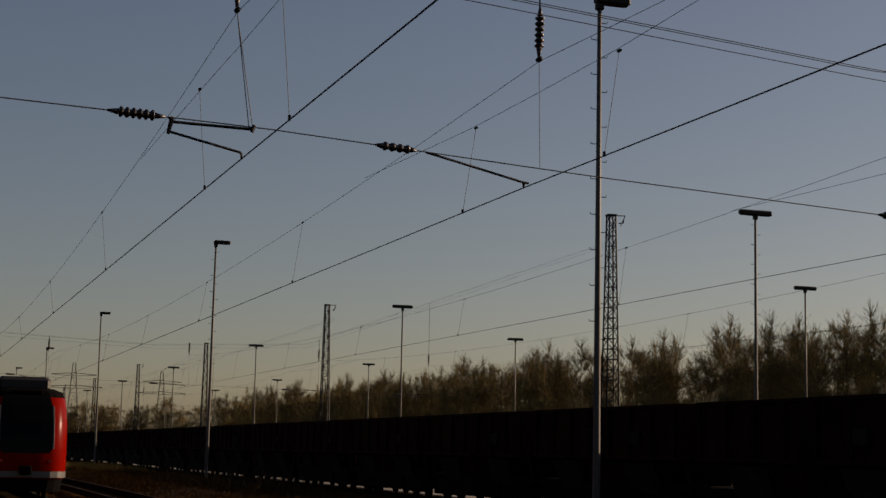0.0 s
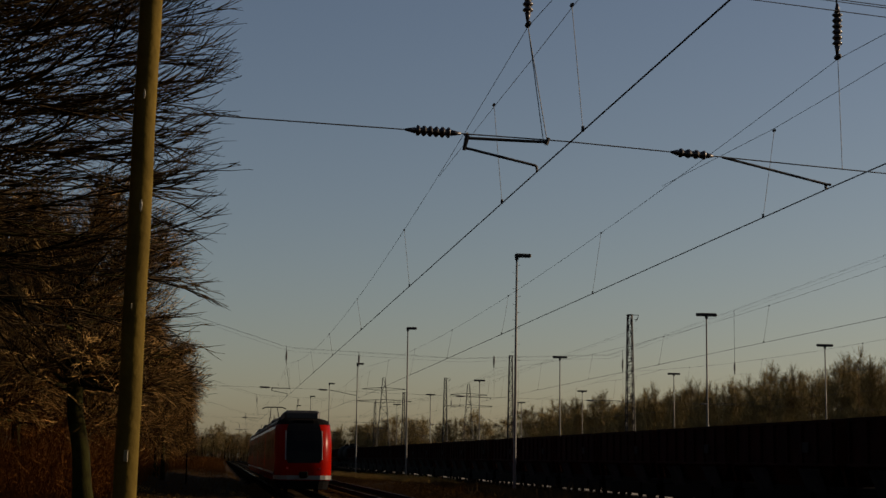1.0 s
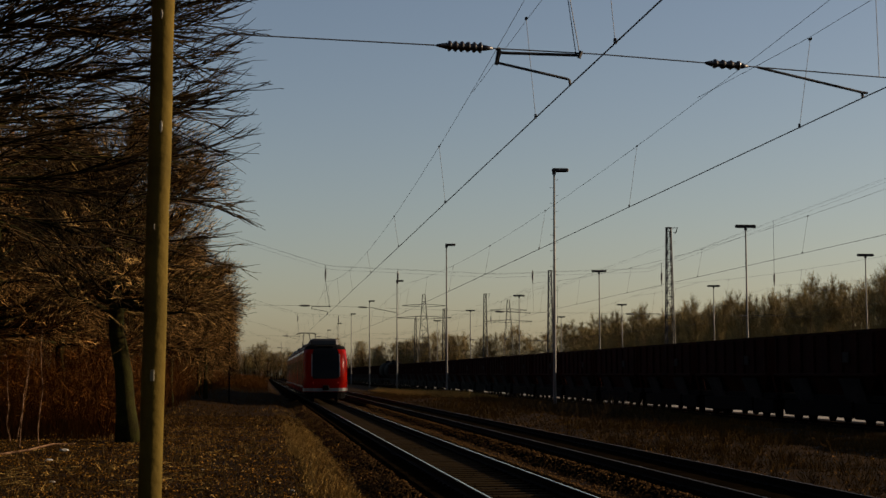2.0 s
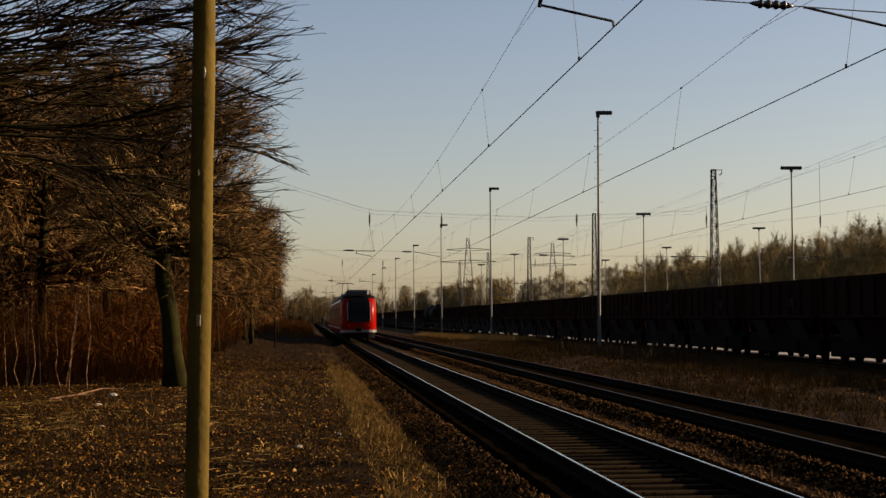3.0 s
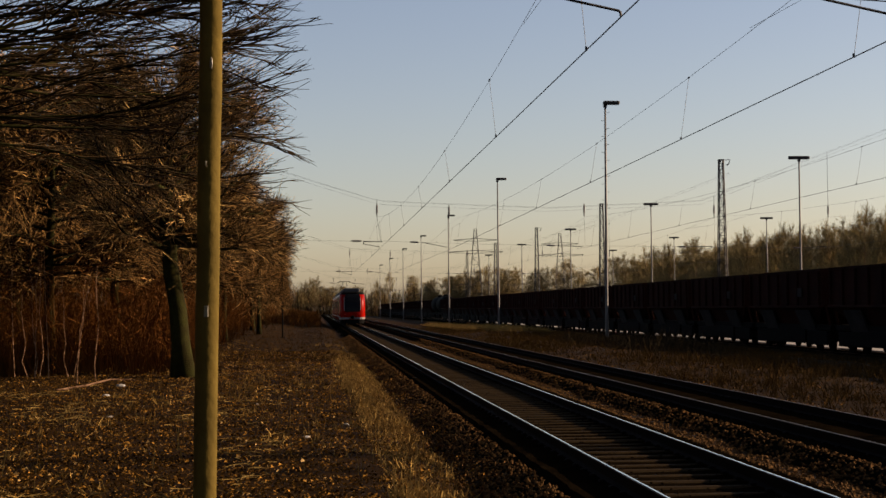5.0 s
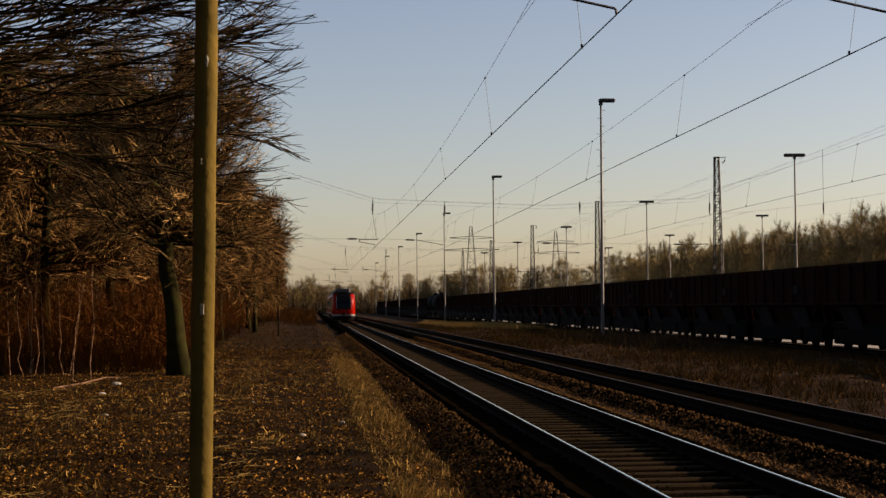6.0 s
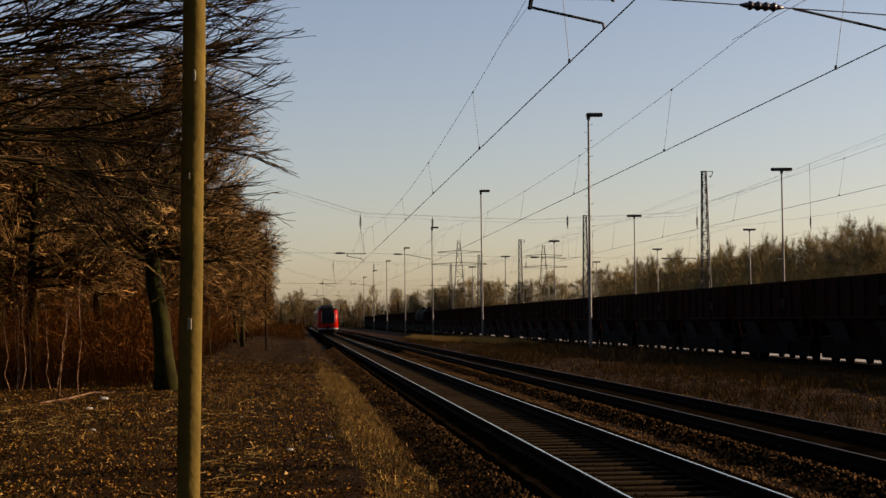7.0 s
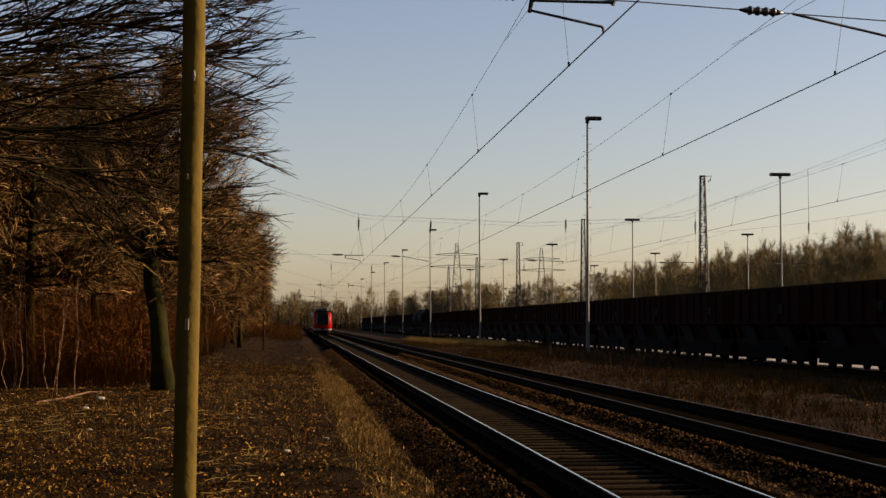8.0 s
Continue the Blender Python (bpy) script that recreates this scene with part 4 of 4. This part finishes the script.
scatter_shoots("thicket", "dense reddish-brown bare undergrowth at the wood edge", 9500, (-20, -4.4, 50, 105), 2.6, 0.012, "shoot", 21, 0.18, "undergrowth", 1.5)
scatter_shoots("far_thicket", "brown bushes along the path's far end", 2500, (-14, -4.2, 110, 260), 2.2, 0.02, "shoot", 22)
scatter_shoots("verge_scrub", "low brown scrub on the far verge", 3000, (-7, 0.6, 165, 420), 1.3, 0.02, "shoot", 26)
build_saplings(-7.9, 47.0, 3, 3.9, 31, "slim pale birch saplings in the undergrowth")
build_saplings(-8.5, 48.5, 2, 3.8, 32, "slim pale birch saplings in the undergrowth")
build_saplings(-7.0, 48.2, 2, 3.6, 34, "slim pale birch saplings in the undergrowth")
build_saplings(-9.1, 47.2, 2, 3.2, 35, "slim pale birch saplings in the undergrowth")
build_saplings(-6.0, 43.5, 2, 3.3, 33, "slim reddish saplings beside the big tree")

far_kinds = [tree_geo(40 + k, 17.5 + 2.2 * k, 0.2, 5.0, 4.2, 24, 10, 1000, 1.9, 0.036, lift=0.2, flat=0.7, tips=1, thin=0.45, wild=1.2) for k in range(4)]
meshes = [build_tree("wood_tree", "tall slender bare tree in a far wood", "far wood behind the yard", 134, 205 + 9 * k, -0.6, g, "birch", 0.0, "farwood") for k, g in enumerate(far_kinds)]
rng = np.random.default_rng(5)
for k in range(230):
    y = 150 + 480 * (k / 230) + rng.uniform(-3, 3)
    copy_thing(meshes[k % 4], pose(128 + rng.uniform(0, 26), y, -0.8, 0, 0, rng.uniform(0, 360)))
for k in range(120):
    x = rng.uniform(-45, 190)
    s = float(np.interp(x, [-40, 30, 110, 190], [0.55, 0.62, 0.95, 1.05])) * rng.uniform(0.85, 1.1)
    copy_thing(meshes[k % 4], pose(x, 640 + rng.uniform(0, 50), -0.8, 0, 0, rng.uniform(0, 360)) @ Matrix.Diagonal((s * 1.25, s * 1.25, s, 1)))
scatter_shoots("wood_understorey", "brown shrubs under the far wood", 8000, (124, 160, 140, 640), 8.5, 0.05, "farwood", 23, 0.07)
scatter_shoots("horizon_scrub", "brown scrub closing the end of the line", 5000, (-60, 190, 640, 700), 9.0, 0.09, "shaded_brown_twig", 24, 0.08)
scatter_shoots("far_grass", "dry grass and weeds along the path", 7000, (-4.6, 1.9, 60, 210), 0.16, 0.01, "yard_straw", 25, 0.5, "grass", 1.5)
build_pylon(52, 520, 28)
build_pylon(92, 600, 30)

scatter_leaves("leaf_litter", "dead brown leaves strewn over the ground", 95000, (-9, 2.2, 12.5, 75), 0.024, "leaf", 51)
scatter_leaves("pale_litter", "pale dead leaves coloured as golden sun highlights", 4000, (-9, 2.0, 12.5, 60), 0.028, "pale_leaf", 53)
scatter_leaves("yard_litter", "dead leaves and weeds strewn over the yard strip", 15000, (9.9, 21.8, 18, 130), 0.035, "leaf", 52, 1.5)
scatter_shoots("dry_grass", "short dry straw-coloured grass beside the track", 9000, (0.8, 1.7, 13, 75), 0.09, 0.005, "straw", 61, 0.7, "grass", 1.6)
scatter_shoots("yard_grass", "dry yellow-brown grass between track and sidings", 17000, (9.9, 21.0, 18, 190), 0.2, 0.008, "yard_straw", 62, 0.4, "grass", 1.4)
def scatter_tufts(name, label, count, area, h, blades, material, seed, dens=1.3):
    """Grass in clumps, thicker where a slow noise says so."""
    rng = np.random.default_rng(seed)
    xs, ys = [], []
    while len(xs) < count:
        x, y = rng.uniform(area[0], area[1]), area[2] + (area[3] - area[2]) * rng.random() ** dens
        if noise.noise((x * 0.25, y * 0.08, seed)) + rng.normal(0, 0.25) > 0.05:
            xs.append(x)
            ys.append(y)
    c = np.array([(x, y, ground_z(x, y) - 0.02) for x, y in zip(xs, ys)])
    i = np.repeat(np.arange(count), blades)
    n = len(i)
    s = c[i] + rng.normal(0, 1, (n, 3)) * (0.08, 0.08, 0)
    size = h * rng.uniform(0.4, 1.4, count)[i] * rng.uniform(0.6, 1.2, n)
    g = Geo()
    sticks(g, s, rng.normal(0, 0.45, (n, 3)) * (1, 1, 0) + (0, 0, 1), size, np.full(n, 0.008), 0.2, rng, 2)
    return single(name, g, M[material], label, "grass", kind="stuff")


scatter_tufts("yard_tufts", "clumps of tall dry brown grass in the yard", 3800, (9.6, 21.0, 18, 160), 0.3, 9, "yard_straw", 64)
# lighter straw colour stands in for sunlight on this shaded patch
scatter_tufts("sun_coloured_tufts", "dry grass by the lamp posts, light straw in place of sunshine", 2600, (12.5, 20.5, 135, 195), 0.42, 10, "straw", 68, 1.0)
scatter_tufts("siding_weeds", "low dark weeds along the wagon siding", 1700, (22.8, 25.0, 40, 260), 0.24, 8, "backlit_dark_twig", 63, 1.0)
scatter_tufts("weed_patch", "tall dark brown weeds beyond the second track", 260, (13.5, 18.5, 66, 92), 0.75, 10, "backlit_dark_twig", 69, 1.0)
scatter_tufts("verge_tufts", "bright dry grass along the track shoulder", 1600, (0.75, 1.75, 13, 75), 0.14, 9, "straw", 67, 1.6)
scatter_tufts("path_tufts", "clumps of dry grass beside the path", 450, (-6.5, 1.8, 14, 90), 0.16, 8, "straw", 65, 1.5)
stones("ballast_gravel", "brown ballast stones between the tracks", 13000, (5.2, 6.6), (13, 100), bed_z, 0.026, M["stone"], 71)
# stones stop short of the rail: bare black bed stands for its shadow
stones("shoulder_gravel", "brown ballast stones on the track shoulder", 13000, (1.7, 2.55), (12, 120), bed_z, 0.028, M["stone"], 72)
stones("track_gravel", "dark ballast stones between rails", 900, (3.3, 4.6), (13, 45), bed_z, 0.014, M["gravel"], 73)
stones("far_side_gravel", "brown ballast stones beyond the second track", 5000, (9.0, 9.9), (16, 70), bed_z, 0.026, M["stone"], 74)


def scatter_twigs(count, area, seed):
    """Fallen twigs lying on the ground, mostly crosswise."""
    rng = np.random.default_rng(seed)
    g = Geo()
    spots = []
    while len(spots) < count:
        x, y = rng.uniform(area[0], area[1]), area[2] + (area[3] - area[2]) * rng.random() ** 1.6
        if noise.noise((x * 0.5, y * 0.22, 9)) + rng.normal(0, 0.15) > 0.12:
            spots.append((x, y))
    s = np.array([(x, y, ground_z(x, y) + 0.03) for x, y in spots])
    d = np.stack([np.ones(count), rng.normal(0, 0.6, count), rng.normal(0, 0.04, count)], 1)
    sticks(g, s, d, rng.uniform(0.06, 0.55, count), rng.uniform(0.004, 0.01, count), 0.16, rng)
    return single("fallen_twigs", g, M["pale_straw"], "pale dry twigs and stalks lying on the leaves", "twigs", kind="stuff")


scatter_shoots("weed_stalks", "single dry upright weed stalks", 70, (-5, 1.6, 16, 42), 0.45, 0.006, "straw", 66, 0.15, "weeds", 1.2)
scatter_twigs(850, (-8, -0.6, 13, 42), 81)
branch = thing("fallen_branch", "long pale fallen branch beside the tree", "branch", at=pose(-6.1, 40.5, ground_z(-6, 40.5) + 0.12))
part("stem", Geo().tube([(-0.2, -0.6, -0.1), (0.5, -0.2, 0.0), (1.0, 0.1, 0.12), (1.5, 0.4, 0.1)], [0.03, 0.026, 0.02, 0.01], 6), M["birch"], branch)
for x, y, s in ((-5.0, 42.0, 0.14), (-4.8, 37.5, 0.10), (-3.8, 30.2, 0.07), (-6.0, 30.5, 0.12), (-0.15, 24.5, 0.07), (-1.2, 33.0, 0.06), (0.5, 27.0, 0.05), (-2.2, 22.0, 0.04)):
    g = Geo()
    rr = np.random.default_rng(int(abs(x * 100)))
    rings = [[(s * k * math.cos(t) * rr.uniform(0.8, 1.2), s * 0.7 * k * math.sin(t) * rr.uniform(0.8, 1.2), s * z) for t in np.linspace(0, 2 * math.pi, 8)[:-1]] for k, z in ((0.8, -0.1), (1.0, 0.15), (0.8, 0.4), (0.35, 0.52))]
    st = single("pale_stone", g.loft(rings), M["pale"], "pale stone lying in the dead leaves", "stone", "pale stones on the path")
    st.location = (x, y, ground_z(x, y))


def motions():
    walk(train, [(t, pose(3.96, 54.6 + 23.5 * t, 0.0)) for t in (0.0, 2.0, 4.0, 6.0, 8.0)])


motions()
